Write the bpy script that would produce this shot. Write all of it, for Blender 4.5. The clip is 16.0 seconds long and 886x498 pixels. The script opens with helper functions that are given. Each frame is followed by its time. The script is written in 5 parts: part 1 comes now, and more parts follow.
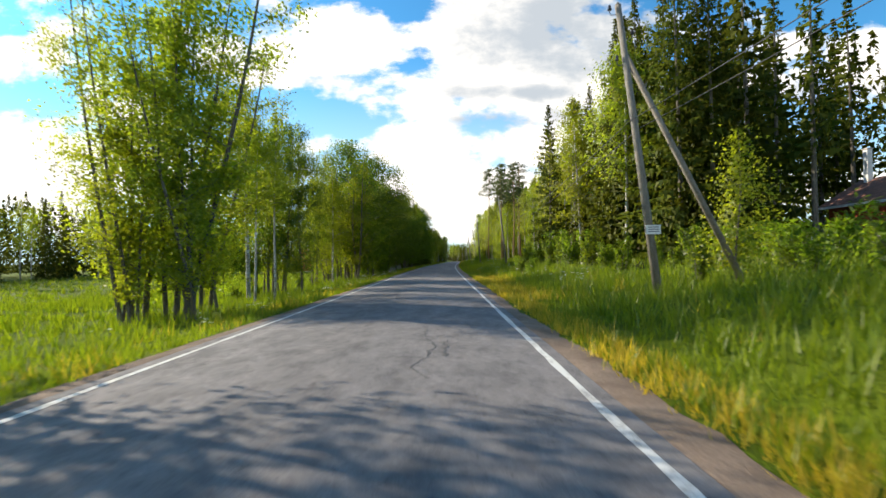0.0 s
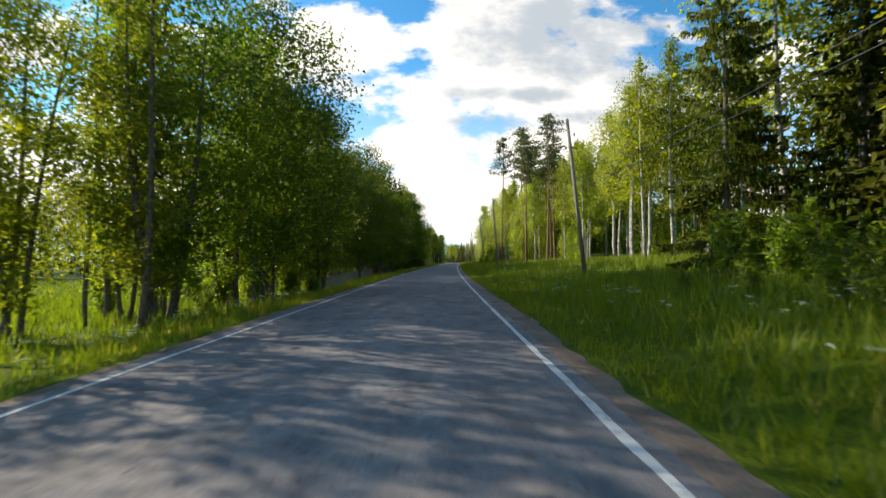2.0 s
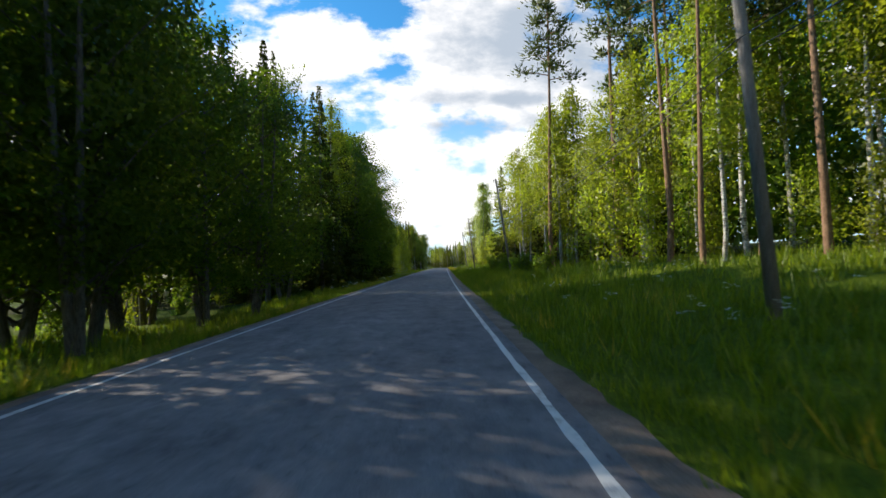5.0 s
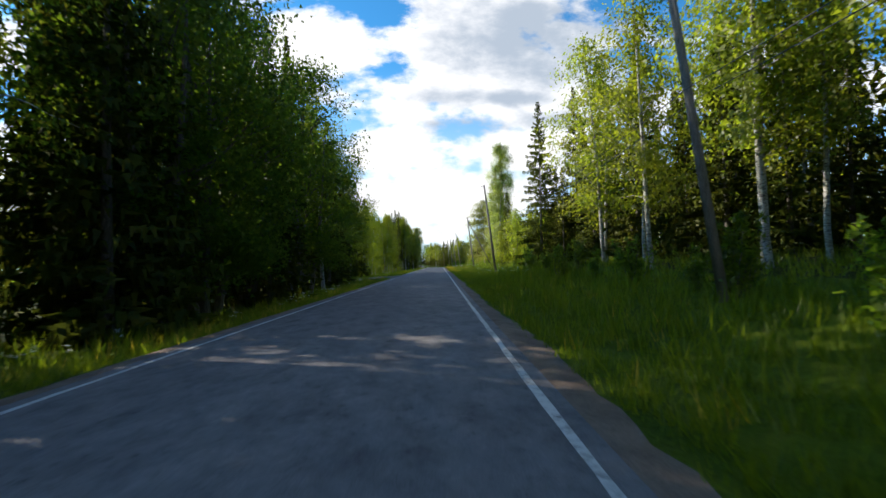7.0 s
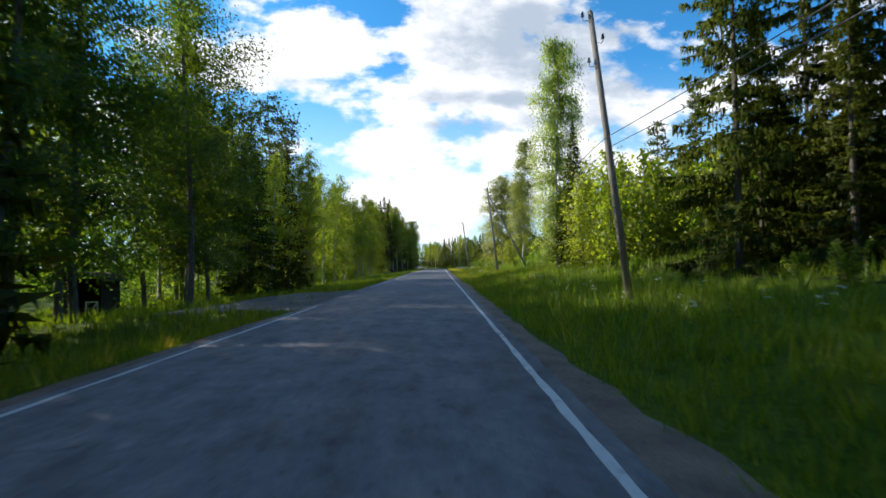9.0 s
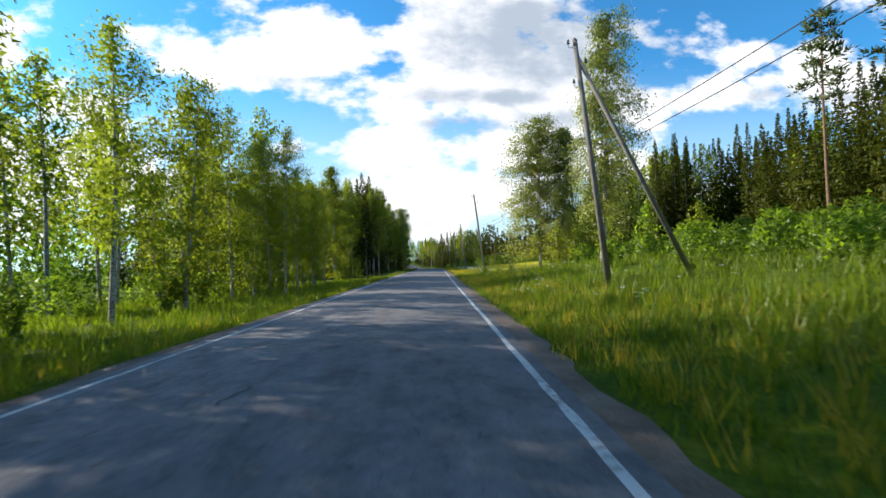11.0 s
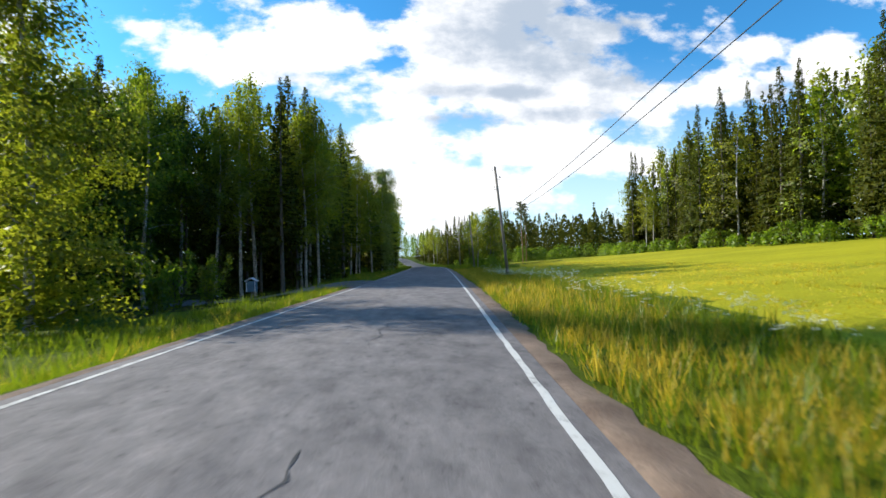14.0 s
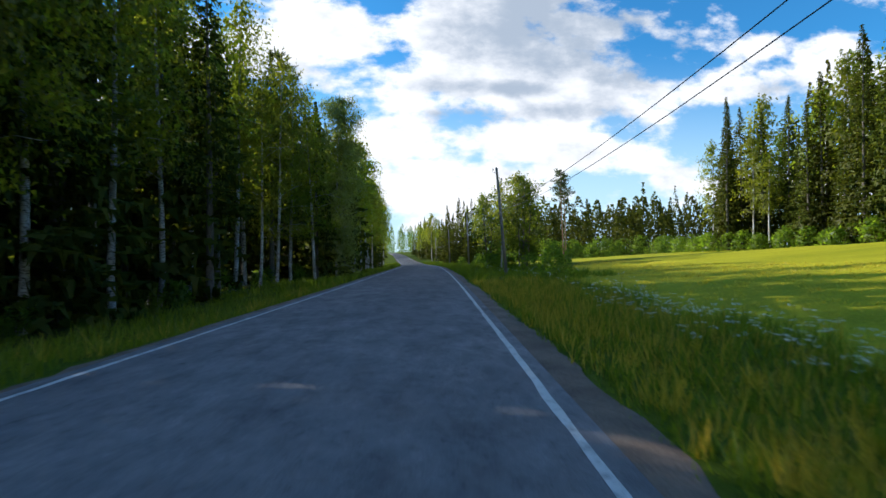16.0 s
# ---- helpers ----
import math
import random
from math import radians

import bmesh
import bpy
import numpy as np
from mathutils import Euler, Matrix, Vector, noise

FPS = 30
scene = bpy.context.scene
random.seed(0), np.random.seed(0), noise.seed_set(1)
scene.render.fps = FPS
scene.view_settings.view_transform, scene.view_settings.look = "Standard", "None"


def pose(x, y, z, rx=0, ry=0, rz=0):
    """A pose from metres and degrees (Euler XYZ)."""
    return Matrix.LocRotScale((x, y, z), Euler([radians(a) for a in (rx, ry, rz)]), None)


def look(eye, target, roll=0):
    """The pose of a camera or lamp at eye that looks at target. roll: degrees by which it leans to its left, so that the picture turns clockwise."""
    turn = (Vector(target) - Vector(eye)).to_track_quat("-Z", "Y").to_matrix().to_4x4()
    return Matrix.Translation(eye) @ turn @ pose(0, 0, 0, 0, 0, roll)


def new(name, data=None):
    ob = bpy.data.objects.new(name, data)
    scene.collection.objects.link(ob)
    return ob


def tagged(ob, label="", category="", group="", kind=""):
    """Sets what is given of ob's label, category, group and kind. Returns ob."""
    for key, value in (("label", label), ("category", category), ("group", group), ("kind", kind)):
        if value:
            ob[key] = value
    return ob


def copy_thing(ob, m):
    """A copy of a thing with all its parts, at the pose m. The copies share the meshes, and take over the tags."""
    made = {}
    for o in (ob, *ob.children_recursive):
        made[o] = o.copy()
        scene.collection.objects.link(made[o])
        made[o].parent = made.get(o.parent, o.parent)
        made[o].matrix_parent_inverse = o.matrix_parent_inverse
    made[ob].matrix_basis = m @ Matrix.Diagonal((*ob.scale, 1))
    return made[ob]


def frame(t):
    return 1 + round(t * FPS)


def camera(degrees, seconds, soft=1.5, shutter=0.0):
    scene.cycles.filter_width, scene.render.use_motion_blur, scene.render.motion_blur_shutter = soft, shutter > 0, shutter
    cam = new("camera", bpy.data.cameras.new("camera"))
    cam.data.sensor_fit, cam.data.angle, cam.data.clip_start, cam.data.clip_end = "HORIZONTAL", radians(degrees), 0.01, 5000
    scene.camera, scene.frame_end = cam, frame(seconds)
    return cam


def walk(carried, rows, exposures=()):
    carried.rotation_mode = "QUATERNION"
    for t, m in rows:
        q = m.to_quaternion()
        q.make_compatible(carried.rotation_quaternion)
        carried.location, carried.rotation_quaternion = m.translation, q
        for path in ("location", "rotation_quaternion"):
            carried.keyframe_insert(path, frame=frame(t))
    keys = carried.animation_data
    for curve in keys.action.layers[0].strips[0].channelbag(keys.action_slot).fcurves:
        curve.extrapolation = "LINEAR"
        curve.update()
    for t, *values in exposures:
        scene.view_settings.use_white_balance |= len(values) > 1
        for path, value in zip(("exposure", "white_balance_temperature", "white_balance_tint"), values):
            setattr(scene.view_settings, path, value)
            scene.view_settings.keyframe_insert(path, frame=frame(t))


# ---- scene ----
# ---- the way: stations along the road (s) and offsets to its right (d) ----
HEADING = [(-200, -0.3), (35, -0.3), (60, 0.2), (80, 0.9), (120, 1.7), (150, 2.1), (205, 1.9), (240, 2.3), (262, 2.4), (290, 1.7), (335, 0.0), (400, -4.0), (520, -4.4), (620, -9.0), (2600, -9.0)]
PROFILE = [(-200, 0.3), (0, 0.0), (140, 0.0), (255, 0.0), (330, -0.35), (400, -1.5), (450, -1.2), (520, 0.0), (640, 2.5), (2600, 4.0)]
STEP = 1.0
_s = np.arange(-200.0, 2601.0, STEP)
_h = np.radians(np.interp(_s, [p[0] for p in HEADING], [p[1] for p in HEADING]))
_h = np.convolve(np.pad(_h, 15, mode="edge"), np.ones(31) / 31, "valid")
_x = np.cumsum(np.sin(_h)) * STEP
_y = np.cumsum(np.cos(_h)) * STEP
_x -= np.interp(0, _s, _x)
_y -= np.interp(0, _s, _y)
_z = np.interp(_s, [p[0] for p in PROFILE], [p[1] for p in PROFILE])
_z = np.convolve(np.pad(_z, 25, mode="edge"), np.ones(51) / 51, "valid")


def way(s, d):
    """World x, y of station s and offset d."""
    h = np.interp(s, _s, _h)
    return np.interp(s, _s, _x) + np.cos(h) * d, np.interp(s, _s, _y) - np.sin(h) * d


def road_z(s, d=0.0):
    return np.interp(s, _s, _z) - 0.022 * np.abs(d)


RIGHT_Q = [0, 1.0, 2.2, 4.0, 8.5, 15, 30, 60, 120, 900]
RIGHT_Z = [-0.03, -0.14, -0.02, 0.3, 0.95, 1.4, 2.3, 3.8, 5.0, 6.0]
FIELD_Q = [0, 1.2, 3.0, 5.0, 10, 20, 40, 60, 120, 900]
FIELD_Z = [-0.03, -0.16, -0.12, -0.1, 0.2, 0.9, 2.5, 3.9, 5.0, 6.0]
LEFT_Q = [0, 1.2, 3.0, 6.0, 12, 40, 120, 900]
LEFT_Z = [-0.03, -0.3, -0.62, -0.75, -1.0, -1.2, -1.0, 1.0]


def wobble(s, d):
    return 0.06 * np.sin(s * 0.9 + 2.1 * np.sin(d * 0.5)) * np.sin(d * 0.8 + 1.3) + 0.12 * np.sin(s * 0.17 + d * 0.11)


def ground_z(s, d):
    """Height of the land beside the road."""
    s, d = np.asarray(s, float), np.asarray(d, float)
    q = np.abs(d) - 3.3
    far = np.interp(s, [-100, 300, 390, 500], [1.0, 1.0, 0.45, 0.4])
    meadow = np.clip((s - 222) / 16, 0, 1)
    right = np.interp(q, RIGHT_Q, RIGHT_Z) * (1 - meadow) + np.interp(q, FIELD_Q, FIELD_Z) * meadow
    side = np.where(d > 0, right * np.where(q > 3, far, 1), np.interp(q, LEFT_Q, LEFT_Z))
    for a, b in ((170, 185), (268, 281)):
        level = np.clip(np.minimum(s - a + 3, b + 3 - s) / 3, 0, 1) * (d < 0)
        side = side * (1 - level * np.clip(1.2 - q / (12 if a < 200 else 5), 0, 1)) - 0.1 * level
    level = np.clip(np.minimum(s - 234, 245 - s) / 2.5, 0, 1) * (d > 0) * np.clip(1.2 - q / 8, 0, 1)
    side = side * (1 - level) + 0.02 * level
    side = side - 0.75 * np.exp(-((s - 280) / 7) ** 2 - ((d + 14) / 4) ** 2)  # hollow beside the side road
    soft = np.clip(q / 2.0, 0, 1)
    z = np.interp(s, _s, _z) - 0.06 + side + wobble(s, d) * soft
    return np.where(q < -0.28, np.interp(s, _s, _z) - 0.35, z)


def spot(s, d, up=0.0):
    x, y = way(s, d)
    return Vector((float(x), float(y), float(ground_z(s, d)) + up))


# ---- camera ----
cam = camera(85.0, 16.0, soft=1.5, shutter=0.12)
SPEED = 17.1
PATH = [  # seconds, offset from the right edge line, yaw, pitch, roll
    (0.0, 1.47, 0.40, 1.20, 0.9), (0.5, 1.49, 0.40, 0.68, 0.8), (1.0, 1.51, 0.42, 1.01, 0.5),
    (1.5, 1.50, 0.33, 1.28, 0.4), (2.0, 1.46, 0.00, 1.31, 0.3), (2.5, 1.45, -0.36, 1.35, 0.5),
    (3.0, 1.38, -0.62, 1.40, 0.6), (3.5, 1.28, -1.17, 1.43, 1.2), (4.0, 1.19, -1.47, 1.47, 1.4),
    (4.5, 1.10, -1.72, 1.85, 1.7), (5.7, 1.07, -2.07, 1.75, 1.5), (7.0, 1.05, -2.36, 1.66, 1.4), (7.5, 1.11, -2.56, 1.76, 1.7),
    (8.0, 1.18, -2.62, 1.77, 1.9), (8.5, 1.18, -2.53, 1.64, 1.5), (9.0, 1.17, -2.40, 1.72, 1.1),
    (10.3, 1.19, -2.72, 1.60, 1.3), (11.5, 1.20, -2.84, 1.40, 1.4), (12.0, 1.18, -2.73, 1.00, 1.2), (12.5, 1.16, -2.80, 1.04, 1.5),
    (13.0, 1.11, -2.84, 1.35, 1.6), (13.5, 1.07, -2.77, 1.16, 1.8), (14.0, 1.02, -2.32, 1.03, 1.2),
    (14.5, 0.98, -2.57, 1.24, 1.9), (15.0, 1.00, -2.35, 0.82, 1.3), (15.5, 1.04, -2.46, 0.88, 1.1),
    (16.0, 1.06, -2.35, 0.53, 0.6)]
rows = []
for t, off, yaw, pitch, roll in PATH:
    px, py = way(SPEED * t, 2.78 - off)
    rows.append((t, pose(float(px), float(py), float(road_z(SPEED * t)) + 1.37, 90 + pitch, roll, yaw)))
walk(cam, rows, [  # seconds, stops, kelvin, tint
    (0.0, 0.98, 7300, 10), (1.0, 1.14, 7400, 10), (2.0, 0.92, 7300, 10), (3.0, 1.06, 7400, 10), (3.5, 1.04, 7300, 10), (4.5, 0.81, 6800, 10), (7.0, 0.77, 6500, 10), (9.0, 0.81, 6400, 10),
    (11.5, 0.82, 6500, 10), (12.5, 0.84, 6550, 10), (14.0, 0.84, 6500, 10), (15.0, 0.77, 6350, 10), (16.0, 0.66, 6200, 10)])

# ---- sky and sun ----
SUN_TURN, SUN_UP = radians(-67), radians(26.5)  # to the left of the road's first heading
world = bpy.data.worlds.new("sky")
scene.world = world
world.use_nodes = True
wt = world.node_tree
wn, wl = wt.nodes, wt.links
wn.clear()
w_out = wn.new("ShaderNodeOutputWorld")
w_back = wn.new("ShaderNodeBackground")
w_sky = wn.new("ShaderNodeTexSky")
w_sky.sky_type, w_sky.sun_disc = "NISHITA", False
w_sky.sun_elevation, w_sky.sun_rotation = SUN_UP, SUN_TURN
w_sky.air_density, w_sky.dust_density, w_sky.ozone_density = 1.0, 0.6, 2.0


def wmath(op, a, b=None, c=None, clamp=False):
    n = wn.new("ShaderNodeMath")
    n.operation, n.use_clamp = op, clamp
    for i, v in enumerate((a, b, c)):
        if v is None:
            continue
        if isinstance(v, (int, float)):
            n.inputs[i].default_value = v
        else:
            wl.new(v, n.inputs[i])
    return n.outputs[0]


w_co = wn.new("ShaderNodeTexCoord")
w_sep = wn.new("ShaderNodeSeparateXYZ")
wl.new(w_co.outputs["Generated"], w_sep.inputs[0])
ahead = wmath("MAXIMUM", wmath("ABSOLUTE", w_sep.outputs[1]), 0.05)
px_ = wmath("DIVIDE", w_sep.outputs[0], ahead)
pz_ = wmath("DIVIDE", w_sep.outputs[2], ahead)
w_vec = wn.new("ShaderNodeCombineXYZ")
wl.new(px_, w_vec.inputs[0])
wl.new(wmath("MULTIPLY", pz_, 1.7), w_vec.inputs[1])


def wnoise(scale, detail, rough, offset):
    m = wn.new("ShaderNodeMapping")
    m.inputs["Location"].default_value = offset
    wl.new(w_vec.outputs[0], m.inputs[0])
    n = wn.new("ShaderNodeTexNoise")
    n.inputs["Scale"].default_value, n.inputs["Detail"].default_value, n.inputs["Roughness"].default_value = scale, detail, rough
    wl.new(m.outputs[0], n.inputs["Vector"])
    return n.outputs[0]


# cumulus banks: centre across, centre up, half width, half height, weight
BANKS = [(0.15, 0.46, 0.22, 0.16, 1.0), (0.24, 0.34, 0.34, 0.10, 0.9), (0.12, 0.24, 0.26, 0.06, 0.9), (-0.28, 0.44, 0.26, 0.09, 0.9),
         (0.06, 0.14, 0.20, 0.07, 0.9), (0.33, 0.20, 0.20, 0.06, 0.8), (0.75, 0.43, 0.06, 0.05, 0.7), (0.92, 0.38, 0.20, 0.10, 0.8),
         (0.62, 0.34, 0.14, 0.05, 0.7), (-0.66, 0.34, 0.16, 0.08, 0.6), (-0.25, 0.24, 0.08, 0.03, 0.6), (-0.75, 0.18, 0.35, 0.09, 0.8),
         (0.70, 0.13, 0.45, 0.05, 0.6), (0.2, 0.75, 0.5, 0.16, 0.8), (-0.9, 0.21, 0.22, 0.10, 1.0), (-0.86, 0.45, 0.16, 0.07, 0.7), (1.6, 0.5, 0.5, 0.2, 0.7), (-1.6, 0.5, 0.6, 0.2, 0.6)]
density = None
for cx, cz, hx, hz, weight in BANKS:
    dx = wmath("DIVIDE", wmath("SUBTRACT", px_, cx), hx)
    dz = wmath("DIVIDE", wmath("SUBTRACT", pz_, cz), hz)
    r2 = wmath("ADD", wmath("MULTIPLY", dx, dx), wmath("MULTIPLY", dz, dz))
    g = wmath("MULTIPLY", wmath("POWER", 2.718, wmath("MULTIPLY", r2, -0.8)), weight)
    density = g if density is None else wmath("MAXIMUM", density, g)
puffs = wnoise(5.5, 9, 0.58, (0.35, 0.2, 0))
cover = wmath("ADD", wmath("MULTIPLY", density, 0.66), wmath("MULTIPLY", wmath("SUBTRACT", puffs, 0.5), 1.7))
w_mask = wn.new("ShaderNodeMapRange")
w_mask.interpolation_type = "SMOOTHSTEP"
w_mask.inputs[1].default_value, w_mask.inputs[2].default_value = 0.17, 0.42
wl.new(cover, w_mask.inputs[0])
up_mask = wn.new("ShaderNodeMapRange")
up_mask.inputs[1].default_value, up_mask.inputs[2].default_value = 0.45, -0.02
up_mask.interpolation_type = "SMOOTHSTEP"
wl.new(pz_, up_mask.inputs[0])
# shaded undersides: centre across, centre up, half width, half height, weight
SHADES = [(0.28, 0.47, 0.26, 0.12, 0.38), (0.42, 0.41, 0.16, 0.09, 0.34), (0.15, 0.345, 0.16, 0.022, 0.34), (0.10, 0.285, 0.11, 0.02, 0.34), (0.30, 0.29, 0.16, 0.025, 0.26), (0.9, 0.34, 0.2, 0.03, 0.25), (-0.28, 0.385, 0.2, 0.02, 0.16)]
grey = wnoise(6.5, 7, 0.6, (4.3, 1.9, 0))
under = None
for cx, cz, hx, hz, weight in SHADES:
    dx = wmath("DIVIDE", wmath("SUBTRACT", px_, cx), hx)
    dz = wmath("DIVIDE", wmath("SUBTRACT", pz_, cz), hz)
    r2 = wmath("ADD", wmath("MULTIPLY", dx, dx), wmath("MULTIPLY", dz, dz))
    g = wmath("MULTIPLY", wmath("POWER", 2.718, wmath("MULTIPLY", r2, -1.0)), weight)
    under = g if under is None else wmath("MAXIMUM", under, g)
grey = wmath("ADD", wmath("MULTIPLY", grey, 0.95), under)
w_grey = wn.new("ShaderNodeMapRange")
w_grey.interpolation_type = "SMOOTHSTEP"
w_grey.inputs[1].default_value, w_grey.inputs[2].default_value = 0.45, 0.86
wl.new(wmath("ADD", grey, wmath("MULTIPLY", wmath("SUBTRACT", cover, 0.6), 0.06)), w_grey.inputs[0])
w_cloud = wn.new("ShaderNodeMixRGB")
w_cloud.inputs[1].default_value, w_cloud.inputs[2].default_value = (0.72, 0.72, 0.73, 1), (0.30, 0.35, 0.42, 1)
wl.new(w_grey.outputs[0], w_cloud.inputs[0])
w_scale = wn.new("ShaderNodeMixRGB")
w_scale.blend_type = "MULTIPLY"
w_scale.inputs[0].default_value = 1.0
w_scale.inputs[2].default_value = (0.030, 0.094, 0.129, 1)
wl.new(w_sky.outputs[0], w_scale.inputs[1])
w_mix = wn.new("ShaderNodeMixRGB")
wl.new(w_mask.outputs[0], w_mix.inputs[0])
w_haze = wn.new("ShaderNodeMixRGB")
w_haze.inputs[2].default_value = (0.50, 0.62, 0.68, 1)
wl.new(wmath("MULTIPLY", up_mask.outputs[0], 0.85), w_haze.inputs[0])
wl.new(w_scale.outputs[0], w_haze.inputs[1])
wl.new(w_haze.outputs[0], w_mix.inputs[1])
wl.new(w_cloud.outputs[0], w_mix.inputs[2])
wl.new(w_mix.outputs[0], w_back.inputs[0])
w_back.inputs[1].default_value = 1.0
wl.new(w_back.outputs[0], w_out.inputs[0])

sun_data = bpy.data.lights.new("sun", "SUN")
sun_data.energy, sun_data.angle, sun_data.color = 4.4, radians(0.55), (1.0, 0.93, 0.80)
sun = new("sun", sun_data)
sun_from = Vector((math.sin(SUN_TURN) * math.cos(SUN_UP), math.cos(SUN_TURN) * math.cos(SUN_UP), math.sin(SUN_UP)))
sun.matrix_world = look(sun_from * 300, (0, 0, 0))


# ---- materials ----
def material(name, rough=0.8, metal=0.0, spec=0.5):
    m = bpy.data.materials.new(name)
    m.use_nodes = True
    b = m.node_tree.nodes["Principled BSDF"]
    b.inputs["Roughness"].default_value, b.inputs["Metallic"].default_value = rough, metal
    b.inputs["Specular IOR Level"].default_value = spec
    return m, m.node_tree.nodes, m.node_tree.links, b


def noise_node(n, l, scale, detail=6, rough=0.6, coord="Object", stretch=None):
    co = n.new("ShaderNodeTexCoord")
    t = n.new("ShaderNodeTexNoise")
    t.inputs["Scale"].default_value, t.inputs["Detail"].default_value, t.inputs["Roughness"].default_value = scale, detail, rough
    if stretch:
        m = n.new("ShaderNodeMapping")
        m.inputs["Scale"].default_value = stretch
        l.new(co.outputs[coord], m.inputs[0])
        l.new(m.outputs[0], t.inputs["Vector"])
    else:
        l.new(co.outputs[coord], t.inputs["Vector"])
    return t.outputs[0]


def ramp(n, l, fac, stops):
    r = n.new("ShaderNodeValToRGB")
    while len(r.color_ramp.elements) < len(stops):
        r.color_ramp.elements.new(0.5)
    for e, (p, c) in zip(r.color_ramp.elements, stops):
        e.position, e.color = p, (*c, 1)
    l.new(fac, r.inputs[0])
    return r.outputs[0]


def mixed(n, l, fac, a, b, mode="MIX"):
    m = n.new("ShaderNodeMixRGB")
    m.blend_type = mode
    for i, v in ((0, fac), (1, a), (2, b)):
        if isinstance(v, (int, float)):
            m.inputs[i].default_value = v
        elif isinstance(v, tuple):
            m.inputs[i].default_value = (*v, 1)
        else:
            l.new(v, m.inputs[i])
    return m.outputs[0]


def bumped(n, l, b, height, strength, dist=0.02):
    k = n.new("ShaderNodeBump")
    k.inputs["Strength"].default_value, k.inputs["Distance"].default_value = strength, dist
    l.new(height, k.inputs["Height"])
    l.new(k.outputs[0], b.inputs["Normal"])


def surface(name, dark, light, scale, fine=60, rough=0.85, bump=0.3, dist=0.02, spec=0.3, coord="Object", stretch=None, metal=0.0):
    """Two tones by a coarse noise, broken by a fine one."""
    m, n, l, b = material(name, rough, metal, spec)
    big = noise_node(n, l, scale, 5, 0.6, coord, stretch)
    small = noise_node(n, l, fine, 4, 0.7, coord)
    col = ramp(n, l, big, [(0.3, dark), (0.7, light)])
    grit = ramp(n, l, small, [(0.25, (0.55, 0.55, 0.55)), (0.75, (1.3, 1.3, 1.3))])
    l.new(mixed(n, l, 1.0, col, grit, "MULTIPLY"), b.inputs["Base Color"])
    bumped(n, l, b, small, bump, dist)
    return m


def leaf_material(name, dark, light, through_light=0.42, warm=(1.0, 1.0, 0.8), gloss=0.025):
    m, n, l, b = material(name)
    n.remove(b)
    geo = n.new("ShaderNodeNewGeometry")
    info = n.new("ShaderNodeObjectInfo")
    col = ramp(n, l, geo.outputs["Random Per Island"], [(0.0, dark), (1.0, light)])
    shift = n.new("ShaderNodeHueSaturation")
    hue = n.new("ShaderNodeMapRange")
    hue.inputs[3].default_value, hue.inputs[4].default_value = 0.485, 0.512
    l.new(info.outputs["Random"], hue.inputs[0])
    val = n.new("ShaderNodeMapRange")
    val.inputs[3].default_value, val.inputs[4].default_value = 0.82, 1.18
    l.new(info.outputs["Random"], val.inputs[0])
    l.new(hue.outputs[0], shift.inputs["Hue"])
    l.new(val.outputs[0], shift.inputs["Value"])
    l.new(col, shift.inputs["Color"])
    d = n.new("ShaderNodeBsdfDiffuse")
    t = n.new("ShaderNodeBsdfTranslucent")
    g = n.new("ShaderNodeBsdfGlossy")
    g.inputs["Roughness"].default_value = 0.45
    l.new(shift.outputs[0], d.inputs["Color"])
    l.new(mixed(n, l, 1.0, shift.outputs[0], tuple(1.65 * c for c in warm), "MULTIPLY"), t.inputs["Color"])
    a = n.new("ShaderNodeMixShader")
    a.inputs[0].default_value = through_light
    l.new(d.outputs[0], a.inputs[1])
    l.new(t.outputs[0], a.inputs[2])
    c = n.new("ShaderNodeMixShader")
    c.inputs[0].default_value = gloss
    l.new(a.outputs[0], c.inputs[1])
    l.new(g.outputs[0], c.inputs[2])
    l.new(c.outputs[0], n["Material Output"].inputs["Surface"])
    return m


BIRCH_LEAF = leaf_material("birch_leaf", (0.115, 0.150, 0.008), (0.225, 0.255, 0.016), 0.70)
# brighter leaf copy, the glow of sun through leaves put into its colour
SUN_TINTED_LEAF = leaf_material("sun_tinted_leaf", (0.150, 0.205, 0.010), (0.265, 0.310, 0.018), 0.71)
# paler birch leaf copy, sunshine on the large crowns put into its colour
SUN_PALED_LEAF = leaf_material("sun_paled_birch_leaf", (0.16, 0.20, 0.022), (0.28, 0.315, 0.05), 0.6, (1.0, 1.0, 0.9), 0.045)
ALDER_LEAF = leaf_material("alder_leaf", (0.055, 0.095, 0.006), (0.120, 0.168, 0.010), 0.66)
SPRUCE_LEAF = leaf_material("spruce_needles", (0.032, 0.046, 0.006), (0.086, 0.093, 0.010), 0.32, (1.0, 1.0, 0.8), 0.008)
PINE_LEAF = leaf_material("pine_needles", (0.035, 0.055, 0.014), (0.085, 0.10, 0.026), 0.2)
BUSH_LEAF = leaf_material("bush_leaf", (0.075, 0.125, 0.007), (0.165, 0.225, 0.014), 0.66)
GRASS_BLADE = leaf_material("grass_blade", (0.070, 0.115, 0.005), (0.190, 0.225, 0.010), 0.5)
DRY_BLADE = leaf_material("dry_grass_blade", (0.34, 0.255, 0.012), (0.54, 0.41, 0.05), 0.5)
FLOWER = leaf_material("white_umbel", (0.55, 0.56, 0.5), (0.8, 0.8, 0.75), 0.3, (1, 1, 1))


